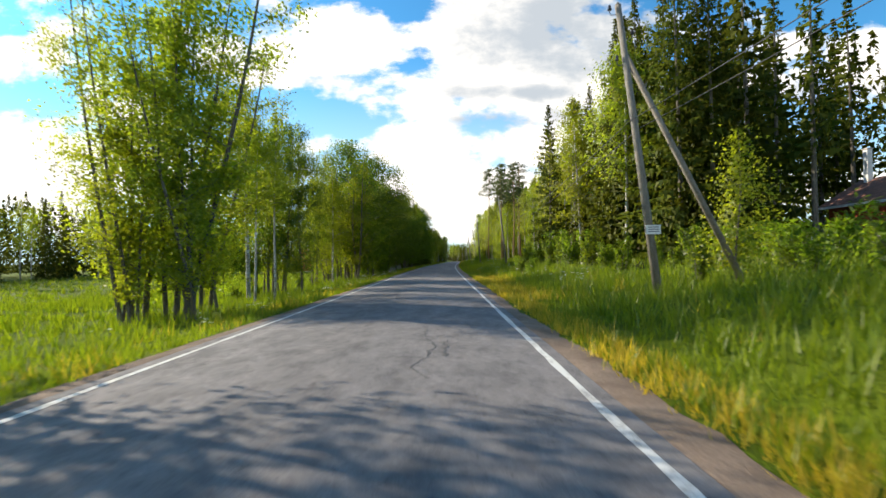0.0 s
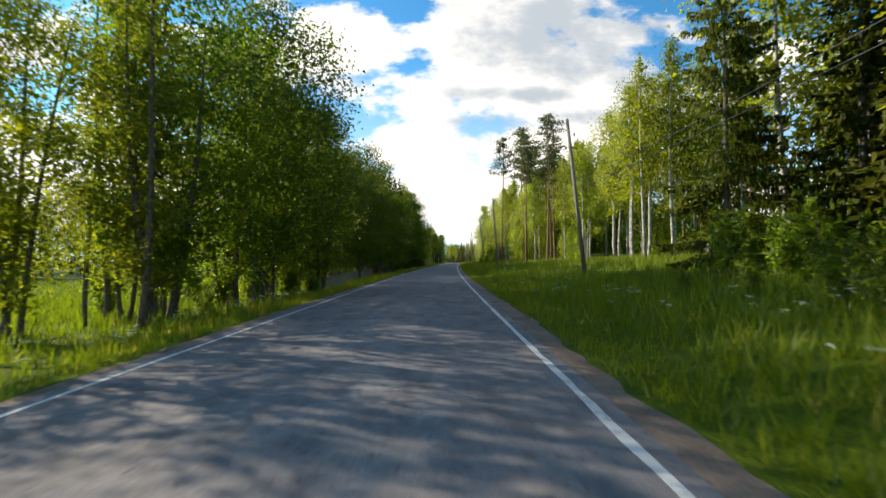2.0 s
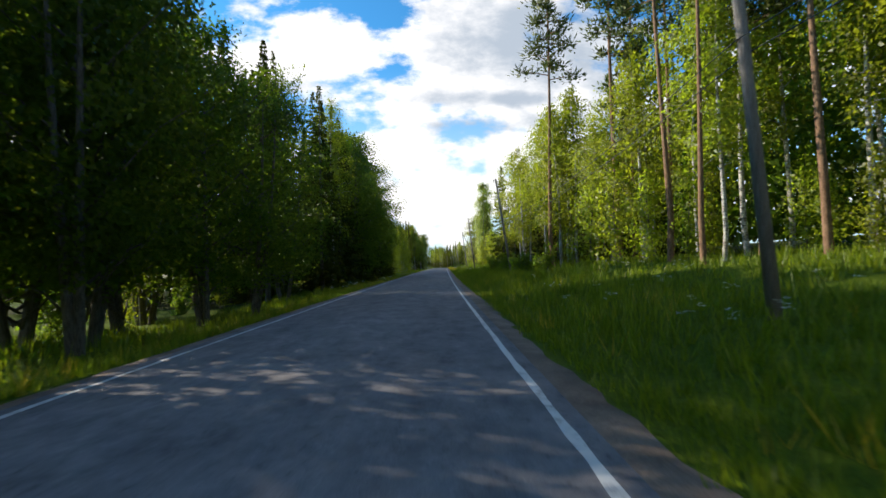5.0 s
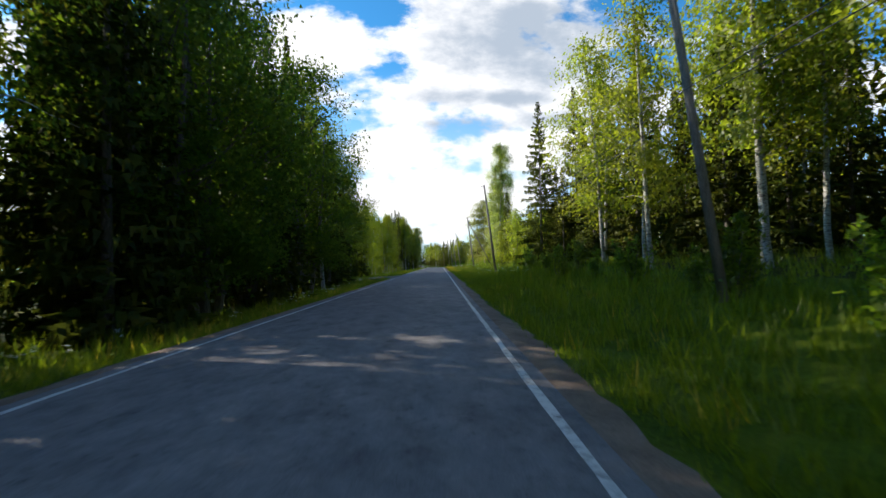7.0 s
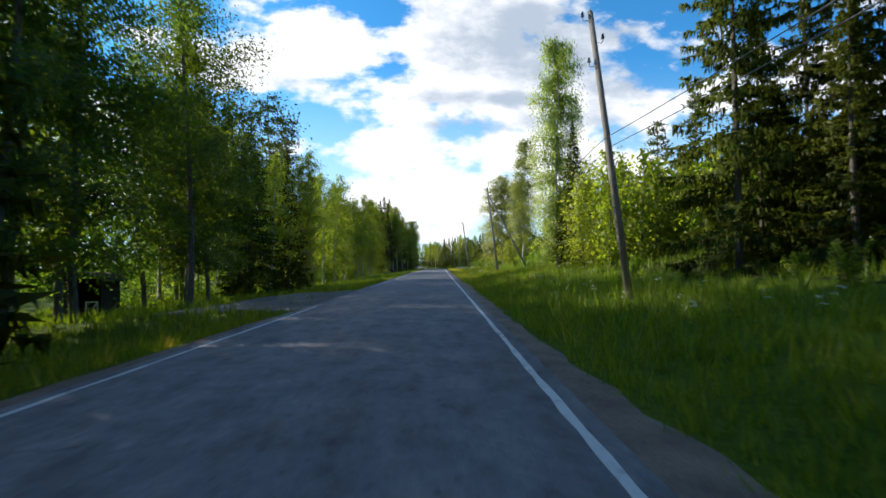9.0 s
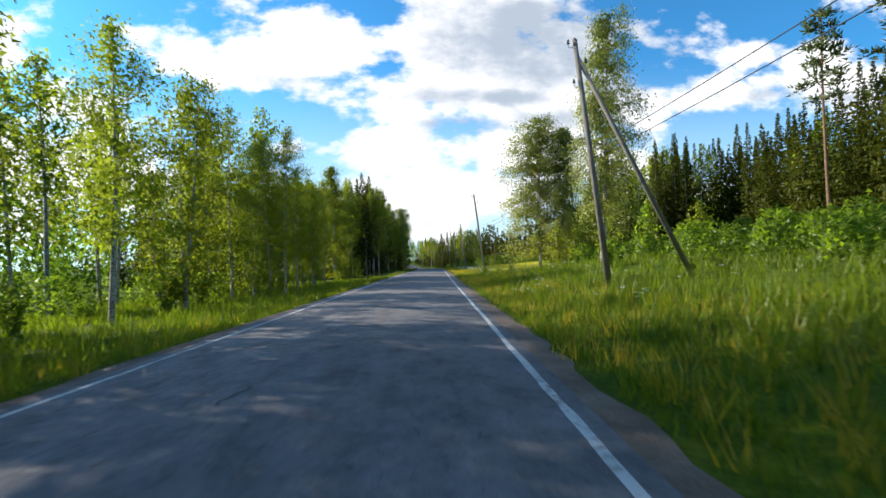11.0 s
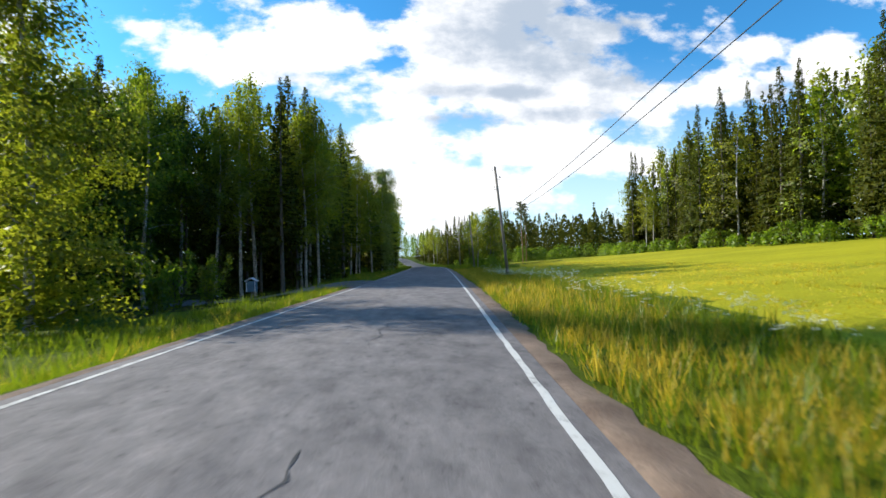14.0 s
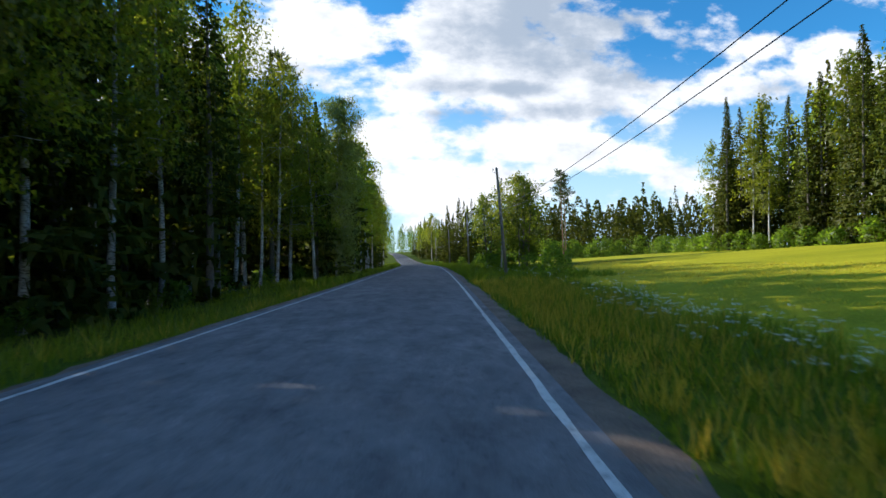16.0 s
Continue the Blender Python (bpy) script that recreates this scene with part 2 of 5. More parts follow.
def birch_bark():
    m, n, l, b = material("birch_bark", 0.7)
    band = noise_node(n, l, 6, 4, 0.6, "Object", (1.2, 1.2, 5.0))
    spots = noise_node(n, l, 1.6, 3, 0.6)
    col = ramp(n, l, band, [(0.40, (0.05, 0.045, 0.04)), (0.50, (0.50, 0.48, 0.43)), (0.8, (0.64, 0.62, 0.57))])
    dirt = ramp(n, l, spots, [(0.35, (0.5, 0.45, 0.38)), (0.6, (1, 1, 1))])
    l.new(mixed(n, l, 1.0, col, dirt, "MULTIPLY"), b.inputs["Base Color"])
    bumped(n, l, b, band, 0.3)
    return m


BIRCH_BARK = birch_bark()
GREY_BARK = surface("grey_bark", (0.06, 0.05, 0.04), (0.2, 0.18, 0.15), 7, 30, 0.95, 0.6, 0.03, 0.2, "Object", (3, 3, 0.5))
PINE_BARK = surface("pine_bark", (0.12, 0.072, 0.048), (0.32, 0.19, 0.11), 5, 24, 0.95, 0.6, 0.03, 0.2, "Object", (3, 3, 0.6))
POLE_WOOD = surface("weathered_pole_wood", (0.13, 0.115, 0.10), (0.30, 0.27, 0.235), 9, 60, 0.9, 0.4, 0.01, 0.2, "Object", (5, 5, 0.25))
GREY_BOARD = surface("grey_fence_board", (0.15, 0.14, 0.12), (0.34, 0.32, 0.28), 8, 50, 0.9, 0.4, 0.01, 0.2, "Object", (4, 4, 0.4))
DARK_BOARD = surface("dark_brown_board", (0.045, 0.035, 0.028), (0.11, 0.085, 0.065), 8, 50, 0.9, 0.4, 0.01, 0.2, "Object", (4, 4, 0.4))
RED_BOARD = surface("falu_red_board", (0.23, 0.05, 0.025), (0.40, 0.09, 0.045), 4, 40, 0.9, 0.3, 0.01, 0.15)
OCHRE_BOARD = surface("ochre_board", (0.36, 0.15, 0.04), (0.48, 0.22, 0.07), 4, 40, 0.9, 0.3, 0.01, 0.15)
ROOF_TILE = surface("brown_red_roof", (0.16, 0.075, 0.055), (0.30, 0.15, 0.11), 3, 40, 0.85, 0.4, 0.02)
WHITE_PAINT = surface("white_paint", (0.66, 0.66, 0.64), (0.82, 0.82, 0.8), 3, 50, 0.55, 0.1, 0.005)
SIGN_FACE = surface("sign_face", (0.55, 0.58, 0.62), (0.72, 0.74, 0.76), 2, 30, 0.5, 0.05, 0.002)
SIGN_INK = surface("sign_ink", (0.05, 0.06, 0.08), (0.10, 0.11, 0.14), 3, 40, 0.6, 0.05, 0.002)
BLUE_PAINT = surface("blue_grey_paint", (0.09, 0.17, 0.24), (0.15, 0.25, 0.33), 3, 40, 0.6, 0.1, 0.005)
RED_SIGN = surface("red_enamel", (0.42, 0.03, 0.03), (0.58, 0.06, 0.05), 3, 40, 0.5, 0.1, 0.004)
IRON = surface("galvanised_iron", (0.05, 0.05, 0.055), (0.13, 0.13, 0.135), 9, 70, 0.5, 0.2, 0.004, 0.5, "Object", None, 0.7)
CERAMIC = surface("dark_glazed_ceramic", (0.03, 0.025, 0.025), (0.09, 0.07, 0.06), 12, 60, 0.25, 0.05, 0.002, 0.6)
WIRE = surface("wire", (0.02, 0.02, 0.022), (0.05, 0.05, 0.05), 9, 50, 0.5, 0.05, 0.001, 0.5)
BRICK = surface("chimney_render", (0.45, 0.40, 0.35), (0.68, 0.62, 0.55), 5, 40, 0.9, 0.3, 0.01)
GLASS_DARK, _n, _l, _b = material("window_glass", 0.05, 0.0, 0.8)
_b.inputs["Base Color"].default_value = (0.02, 0.025, 0.03, 1)
GRAVEL = surface("gravel_shoulder", (0.15, 0.105, 0.080), (0.29, 0.215, 0.165), 1.2, 35, 0.95, 0.8, 0.03, 0.2)
SIDE_ROAD = surface("side_road_gravel", (0.09, 0.088, 0.085), (0.17, 0.162, 0.15), 0.8, 30, 0.95, 0.7, 0.02, 0.2)
SAND = surface("bare_soil", (0.13, 0.085, 0.045), (0.27, 0.18, 0.10), 0.9, 30, 0.95, 0.7, 0.03, 0.2)
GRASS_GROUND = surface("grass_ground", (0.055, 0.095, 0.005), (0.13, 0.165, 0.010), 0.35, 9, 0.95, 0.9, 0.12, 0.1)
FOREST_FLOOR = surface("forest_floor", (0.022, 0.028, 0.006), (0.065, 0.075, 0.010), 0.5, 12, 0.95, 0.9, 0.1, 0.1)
HAY = surface("hay_field", (0.25, 0.265, 0.010), (0.45, 0.41, 0.018), 0.22, 14, 0.95, 0.6, 0.06, 0.1, "Object", (0.25, 1.0, 1.0))
TAR = surface("tar_seam", (0.030, 0.030, 0.032), (0.085, 0.083, 0.084), 3, 40, 0.6, 0.2, 0.005)


def asphalt():
    m, n, l, b = material("asphalt", 0.9, 0.0, 0.12)
    wide = noise_node(n, l, 0.22, 5, 0.6, "Object", (1, 0.18, 1))
    mid = noise_node(n, l, 2.2, 6, 0.65, "Object", (1, 0.5, 1))
    blot = noise_node(n, l, 9, 5, 0.7, "Object", (1, 0.6, 1))
    fine = noise_node(n, l, 90, 3, 0.8)
    col = ramp(n, l, wide, [(0.3, (0.152, 0.144, 0.148)), (0.7, (0.252, 0.236, 0.236))])
    col = mixed(n, l, 1.0, col, ramp(n, l, mid, [(0.28, (0.60, 0.60, 0.62)), (0.5, (0.96, 0.96, 0.96)), (0.75, (1.3, 1.28, 1.27))]), "MULTIPLY")
    col = mixed(n, l, 1.0, col, ramp(n, l, blot, [(0.28, (0.52, 0.52, 0.53)), (0.40, (0.92, 0.92, 0.92)), (0.62, (1.06, 1.06, 1.05)), (0.76, (1.35, 1.34, 1.32))]), "MULTIPLY")
    col = mixed(n, l, 1.0, col, ramp(n, l, fine, [(0.3, (0.6, 0.6, 0.6)), (0.7, (1.35, 1.35, 1.35))]), "MULTIPLY")
    l.new(col, b.inputs["Base Color"])
    bumped(n, l, b, fine, 0.35, 0.01)
    return m


def road_paint():
    m, n, l, b = material("worn_road_paint", 0.7, 0.0, 0.3)
    worn = noise_node(n, l, 7, 8, 0.75)
    patch = noise_node(n, l, 0.35, 3, 0.6)
    f = n.new("ShaderNodeMath")
    f.operation = "ADD"
    l.new(worn, f.inputs[0])
    g = n.new("ShaderNodeMath")
    g.operation = "MULTIPLY"
    g.inputs[1].default_value = 0.5
    l.new(patch, g.inputs[0])
    l.new(g.outputs[0], f.inputs[1])
    l.new(ramp(n, l, f.outputs[0], [(0.57, (0.20, 0.195, 0.19)), (0.75, (0.58, 0.58, 0.56))]), b.inputs["Base Color"])
    bumped(n, l, b, worn, 0.2, 0.004)
    return m


ASPHALT, ROAD_PAINT = asphalt(), road_paint()


# ---- mesh helpers ----
def box(bm, cx, cy, cz, sx, sy, sz, rot=None, bevel=0.0):
    """A box with its centre and sizes; bevel rounds its edges."""
    made = bmesh.ops.create_cube(bm, size=1.0)["verts"]
    bmesh.ops.scale(bm, vec=(sx, sy, sz), verts=made)
    if rot is not None:
        bmesh.ops.rotate(bm, cent=(0, 0, 0), matrix=rot, verts=made)
    bmesh.ops.translate(bm, vec=(cx, cy, cz), verts=made)
    if bevel:
        edges = list({e for v in made for e in v.link_edges})
        bmesh.ops.bevel(bm, geom=edges, offset=bevel, segments=1, affect="EDGES")


def rod(bm, a, b, r0, r1=None, sides=8):
    """A tapered round bar from a to b."""
    a, b = Vector(a), Vector(b)
    r1 = r0 if r1 is None else r1
    turn = (b - a).to_track_quat("Z", "Y").to_matrix().to_4x4()
    bmesh.ops.create_cone(bm, cap_ends=True, segments=sides, radius1=r0, radius2=r1, depth=(b - a).length,
                          matrix=Matrix.Translation((a + b) / 2) @ turn)


def part(name, bm, mat, parent=None, label="", smooth=False):
    """Links a bmesh as one mesh object under a thing or part."""
    me = bpy.data.meshes.new(name)
    bm.to_mesh(me)
    bm.free()
    me.materials.append(mat)
    if smooth:
        me.shade_smooth()
    ob = new(name, me)
    if parent is not None:
        ob.parent = parent
    return tagged(ob, label) if label else ob


def raw_mesh(name, verts, faces, mats, smooth=False, slots=None):
    """A mesh from arrays of places and of quads or triangles."""
    me = bpy.data.meshes.new(name)
    verts, faces = np.asarray(verts, np.float32), np.asarray(faces, np.int32)
    k = faces.shape[1]
    me.vertices.add(len(verts))
    me.vertices.foreach_set("co", verts.ravel())
    me.loops.add(faces.size)
    me.loops.foreach_set("vertex_index", faces.ravel())
    me.polygons.add(len(faces))
    me.polygons.foreach_set("loop_start", np.arange(0, faces.size, k, dtype=np.int32))
    for m in mats:
        me.materials.append(m)
    if slots is not None:
        me.polygons.foreach_set("material_index", np.asarray(slots, np.int32))
    me.update(calc_edges=True)
    me.validate()
    if smooth:
        me.shade_smooth()
    return me


def empty(name, s, d, up=0.0, turn=None, label="", category="", group="", kind=""):
    e = new(name)
    if turn is None:
        turn = -math.degrees(float(np.interp(s, _s, _h)))
    p = spot(s, d, up)
    e.matrix_basis = pose(p.x, p.y, p.z, 0, 0, turn)
    return tagged(e, label, category, group, kind)


# ---- ground ----
def grid(s_list, d_list, height, lift=0.0):
    s, d = np.meshgrid(np.asarray(s_list, float), np.asarray(d_list, float), indexing="ij")
    x, y = way(s, d)
    z = height(s, d) + lift
    v = np.stack([x, y, z], -1).reshape(-1, 3)
    nd = len(d_list)
    i = np.arange(len(s_list) - 1)[:, None] * nd + np.arange(nd - 1)[None, :]
    i = i.ravel()
    f = np.stack([i, i + 1, i + nd + 1, i + nd], -1)
    mid = ((s[:-1, :-1] + s[1:, 1:]) / 2).ravel(), ((d[:-1, :-1] + d[1:, 1:]) / 2).ravel()
    return v, f, mid


s_list = np.concatenate([np.arange(-60, 60, 1.5), np.arange(60, 70, 0.4), np.arange(70, 232, 1.5), np.arange(232, 246, 0.4), np.arange(246, 400, 1.5), np.arange(400, 700, 6), np.arange(700, 2500, 90)])
near_d = np.concatenate([[3.0, 3.1], np.arange(3.25, 4.6, 0.15), np.arange(4.75, 10, 0.45), np.arange(10, 30, 1.5), np.arange(30, 90, 5), np.arange(90, 900, 60)])
d_list = np.concatenate([-near_d[::-1], [-1.5, 0, 1.5], near_d])
v, f, (ms, md) = grid(s_list, d_list, ground_z)
edge = 8.3 + 0.8 * np.sin(ms * 0.13) + 0.4 * np.sin(ms * 0.5)
is_field = (ms > 236) & (ms < 316 + 0.3 * md) & (md > edge) & (md < 62 - 0.25 * (ms - 240))
is_field |= (ms > 330) & (ms < 372) & (md > 16) & (md < 55)
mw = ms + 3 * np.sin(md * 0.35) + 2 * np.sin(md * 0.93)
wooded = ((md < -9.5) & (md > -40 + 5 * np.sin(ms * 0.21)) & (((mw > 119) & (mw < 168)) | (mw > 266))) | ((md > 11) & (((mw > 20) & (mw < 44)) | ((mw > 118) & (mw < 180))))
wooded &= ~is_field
fray = 0.7 * np.sin(ms * 3.1 + md * 1.7) + 0.6 * np.sin(md * 2.9 - ms * 1.3)
bare = (np.abs(ms - 238.3 - 0.1 * md) < 1.7 + fray) & (md > 3.2) & (md < 11.5 + fray)
bare |= (np.abs(ms - 65.4) < 1.4 + fray) & (md > 3.2) & (md < 4.7 + 0.5 * fray)
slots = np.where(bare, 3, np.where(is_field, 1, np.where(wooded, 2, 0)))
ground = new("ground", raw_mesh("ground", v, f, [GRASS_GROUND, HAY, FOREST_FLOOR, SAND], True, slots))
tagged(ground, "rolling grassy land with hay field and woodland floor", "ground", "", "structure")

v, f, _m = grid(np.arange(-60, 700, 2.0), [-3.04, -2.9, -1.5, 0, 1.5, 2.9, 3.02], road_z)
v, f = list(map(tuple, v)), [tuple(q) for q in f]
bm = bmesh.new()
bv = [bm.verts.new(p) for p in v]
for q in f:
    bm.faces.new([bv[i] for i in q])
rim = [e for e in bm.edges if len(e.link_faces) == 1]
low = bmesh.ops.extrude_edge_only(bm, edges=rim)["geom"]
bmesh.ops.translate(bm, vec=(0, 0, -0.25), verts=[g for g in low if isinstance(g, bmesh.types.BMVert)])
bmesh.ops.recalc_face_normals(bm, faces=bm.faces)
road = part("road", bm, ASPHALT)
tagged(road, "narrow worn grey asphalt country road with patched cracks", "road", "", "structure")


def strip(name, runs, mat, parent, label="", height=road_z, lift=0.004):
    """A ribbon of (station, inner offset, outer offset) rows laid on the road or land."""
    runs = np.asarray(runs, float)
    vs = []
    for k in (1, 2):
        x, y = way(runs[:, 0], runs[:, k])
        vs.append(np.stack([x, y, height(runs[:, 0], runs[:, k]) + lift], -1))
    n = len(runs)
    i = np.arange(n - 1)
    ob = new(name, raw_mesh(name, np.concatenate(vs), np.stack([i, i + n, i + n + 1, i + 1], -1), [mat]))
    ob.parent = parent
    return tagged(ob, label) if label else ob


def line_runs(a, b, d, half, seed, wear=0.014):
    s = np.arange(a, b + 0.01, 0.5)
    r = np.random.RandomState(seed)
    return np.stack([s, d - half + r.uniform(-wear, wear, len(s)), d + half + r.uniform(-wear, wear, len(s))], -1)


strip("edge_line", line_runs(-60, 690, 2.78, 0.050, 1), ROAD_PAINT, road, "worn white painted edge line")
for k, (a, b) in enumerate(((-60, 171), (184.5, 266.0), (276, 690))):
    strip("edge_line", line_runs(a, b, -2.78, 0.045, 2 + k), ROAD_PAINT, road, "worn white painted edge line")


def crack_runs(a, b, d, width, seed, sway=0.3):
    r = np.random.RandomState(seed)
    s = np.arange(a, b, 0.16)
    c = d + np.cumsum(r.uniform(-sway, sway, len(s))) * 0.3
    w = width * r.uniform(0.15, 0.8, len(s)) * np.clip(1.4 * np.sin(s * 0.9 + seed) + 0.55 + r.uniform(-0.3, 0.3, len(s)), 0.03, 1)
    return np.stack([s, c - w, c + w], -1)


for k, (a, b, d, w) in enumerate(((12, 33, -0.9, 0.09), (17, 30, -0.2, 0.05), (45, 51, -0.85, 0.02), (60, 66, -0.8, 0.02), (76, 83, -0.9, 0.02), (5, 14, 1.1, 0.03), (7, 9, 1.25, 0.05),
                                  (200, 207, -0.75, 0.04), (209, 212, -0.95, 0.05), (219, 228, -0.8, 0.035), (214, 217, 0.1, 0.06), (215, 220, 0.9, 0.03), (226, 240, -0.9, 0.05),
                                  (238, 243, 0.85, 0.025), (247, 250, 0.6, 0.03), (250, 251, -0.3, 0.09), (257, 261, 0.3, 0.022), (271, 276, 0.75, 0.02), (263.5, 264.3, 0.1, 0.03), (284, 288, -0.6, 0.02), (100, 112, -0.4, 0.02), (193, 199, -0.7, 0.05))):
    strip("crack", crack_runs(a, b, d, w, 40 + k), TAR, road, "dark tarred crack")
rng = np.random.RandomState(5)
for k in range(26):  # short cross cracks
    s0, d0 = rng.uniform(4, 300), rng.uniform(-2.2, 2.0)
    n = 19
    ds = np.linspace(0, rng.uniform(0.4, 1.0), n)
    ss = s0 + np.cumsum(rng.uniform(-0.06, 0.06, n))
    wid = rng.uniform(0.005, 0.013) * np.clip(rng.uniform(0.3, 1.5, n), 0.3, 1.5)
    vs = np.concatenate([np.stack([*way(ss - wid, d0 + ds), road_z(ss, d0 + ds) + 0.005], -1), np.stack([*way(ss + wid, d0 + ds), road_z(ss, d0 + ds) + 0.005], -1)])
    i = np.arange(n - 1)
    ob = new("crack", raw_mesh("crack", vs, np.stack([i, i + 1, i + n + 1, i + n], -1), [TAR]))
    ob.parent = road

def shoulder(sign, label):
    """Gravel almost flush with the asphalt, running out raggedly into the grass."""
    s = np.arange(-60, 690, 0.5)
    r = np.random.RandomState(9 + sign)
    outer = (3.5 if sign > 0 else 3.42) + 0.12 * np.sin(s * 0.35) * np.sin(s * 0.11) + 0.09 * r.uniform(-1, 1, len(s))
    rows = []
    for k, q in enumerate((0.0, 0.2, 0.45, 0.7, 1.0)):
        d = sign * (3.0 + q * (outer - 3.0))
        x, y = way(s, d)
        z = road_z(s, d) - 0.012 if k == 0 else ground_z(s, d) + 0.022 * (1.3 - q)
        rows.append(np.stack([x, y, z], -1))
    n = len(s)
    i = (np.arange(4)[:, None] * n + np.arange(n - 1)[None]).ravel()
    f = np.stack([i, i + n, i + n + 1, i + 1], -1)
    ob = new("shoulder", raw_mesh("shoulder", np.concatenate(rows), f if sign > 0 else f[:, ::-1], [GRAVEL], True))
    return tagged(ob, label, "road shoulder", "", "structure")


shoulder(1, "reddish gravel shoulder beside the road")
shoulder(-1, "thin gravel shoulder beside the road")


def patch_of_land(name, s_run, d_run, mat, label, category, ragged=0.35, lift=0.03, skew=0.0):
    """A ragged sheet of bare soil or gravel that follows the land."""
    s, d = np.meshgrid(s_run, d_run, indexing="ij")
    r = np.random.RandomState(len(label))
    s, d = s.copy(), d.copy()
    s[0] += r.uniform(-ragged, ragged, s.shape[1])
    s[-1] += r.uniform(-ragged, ragged, s.shape[1])
    s += skew * (np.abs(d) - 3)
    d[:, -1] += r.uniform(-ragged, ragged, s.shape[0])
    x, y = way(s, d)
    vv = np.stack([x, y, np.maximum(ground_z(s, d), ground_z(s + 0.6, d)) + lift], -1).reshape(-1, 3)
    nd = s.shape[1]
    i = (np.arange(s.shape[0] - 1)[:, None] * nd + np.arange(nd - 1)[None]).ravel()
    ob = new(name, raw_mesh(name, vv, np.stack([i, i + 1, i + nd + 1, i + nd], -1), [mat], True))
    return tagged(ob, label, category, "", "structure")


patch_of_land("side_road", np.linspace(170.5, 182.5, 26), -np.linspace(2.98, 9.2, 26), SIDE_ROAD, "gravel lay-by joining the asphalt", "road", 0.5, 0.03, 0.25)
patch_of_land("side_road_2", np.linspace(266.0, 274.8, 24), -np.linspace(2.98, 17, 57), SIDE_ROAD, "grey gravel side road into the wood", "road", 0.3, 0.05, 0.1)


# ---- trees ----
class Wood:
    """Collects the tapered round stems of one plant."""

    def __init__(self):
        self.v, self.f, self.n = [], [], 0

    def stem(self, pts, radii, sides=7):
        pts = np.asarray(pts, float)
        ang = np.linspace(0, 2 * np.pi, sides, endpoint=False)
        tang = np.gradient(pts, axis=0)
        tang /= np.linalg.norm(tang, axis=1)[:, None] + 1e-9
        ref = np.array([1.0, 0, 0]) if abs(tang[0, 0]) < 0.8 else np.array([0, 1.0, 0])
        u = np.cross(tang, ref)
        u /= np.linalg.norm(u, axis=1)[:, None]
        w = np.cross(tang, u)
        ring = pts[:, None] + np.asarray(radii)[:, None, None] * (np.cos(ang)[None, :, None] * u[:, None] + np.sin(ang)[None, :, None] * w[:, None])
        k = len(pts)
        i = (np.arange(k - 1)[:, None] * sides + np.arange(sides)[None]).ravel()
        j = (np.arange(k - 1)[:, None] * sides + (np.arange(sides)[None] + 1) % sides).ravel()
        self.f.append(np.stack([i, j, j + sides, i + sides], -1) + self.n)
        self.v.append(ring.reshape(-1, 3))
        self.n += k * sides

    def mesh(self, name, mat):
        return raw_mesh(name, np.concatenate(self.v), np.concatenate(self.f), [mat], True)


def unit(a):
    return a / (np.linalg.norm(a, axis=-1, keepdims=True) + 1e-9)


LEAF_ARRAYS = {}


def leaves(name, c, length, width, along, mat, r, round_from=None):
    """Small pointed leaves at the places c, pointing along, facing away from round_from."""
    n = len(c)
    a = unit(along)
    b = unit(np.cross(a, unit(r.normal(size=(n, 3)))))
    length, width = np.broadcast_to(length, n)[:, None], np.broadcast_to(width, n)[:, None]
    nrm = np.cross(a, b)
    if round_from is not None:
        out = unit(unit(c - round_from) + 0.3 * r.normal(size=(n, 3)) + np.array([0, 0, 0.15]))
        flip = np.sum(nrm * out, -1) < 0
        b[flip], nrm[flip] = -b[flip], -nrm[flip]
    v = np.stack([c - a * length / 2 - b * width / 2, c + a * length / 2, c - a * length / 2 + b * width / 2], 1).reshape(-1, 3)
    me = raw_mesh(name, v, np.arange(3 * n).reshape(n, 3), [mat])
    if round_from is not None:
        shade = np.repeat(unit(0.75 * out + 0.25 * nrm), 3, 0)
        me.normals_split_custom_set_from_vertices(shade.tolist())
        LEAF_ARRAYS[me.name] = (v, shade)
    return me


def bent(base, way_, length, n, r, sag=0.0, jitter=0.04):
    t = np.linspace(0, 1, n)[:, None]
    p = np.asarray(base) + np.asarray(way_) * t * length
    p[:, 2] -= sag * (t[:, 0] ** 2) * length
    p[1:] += r.normal(size=(n - 1, 3)) * jitter * length * t[1:]
    return p


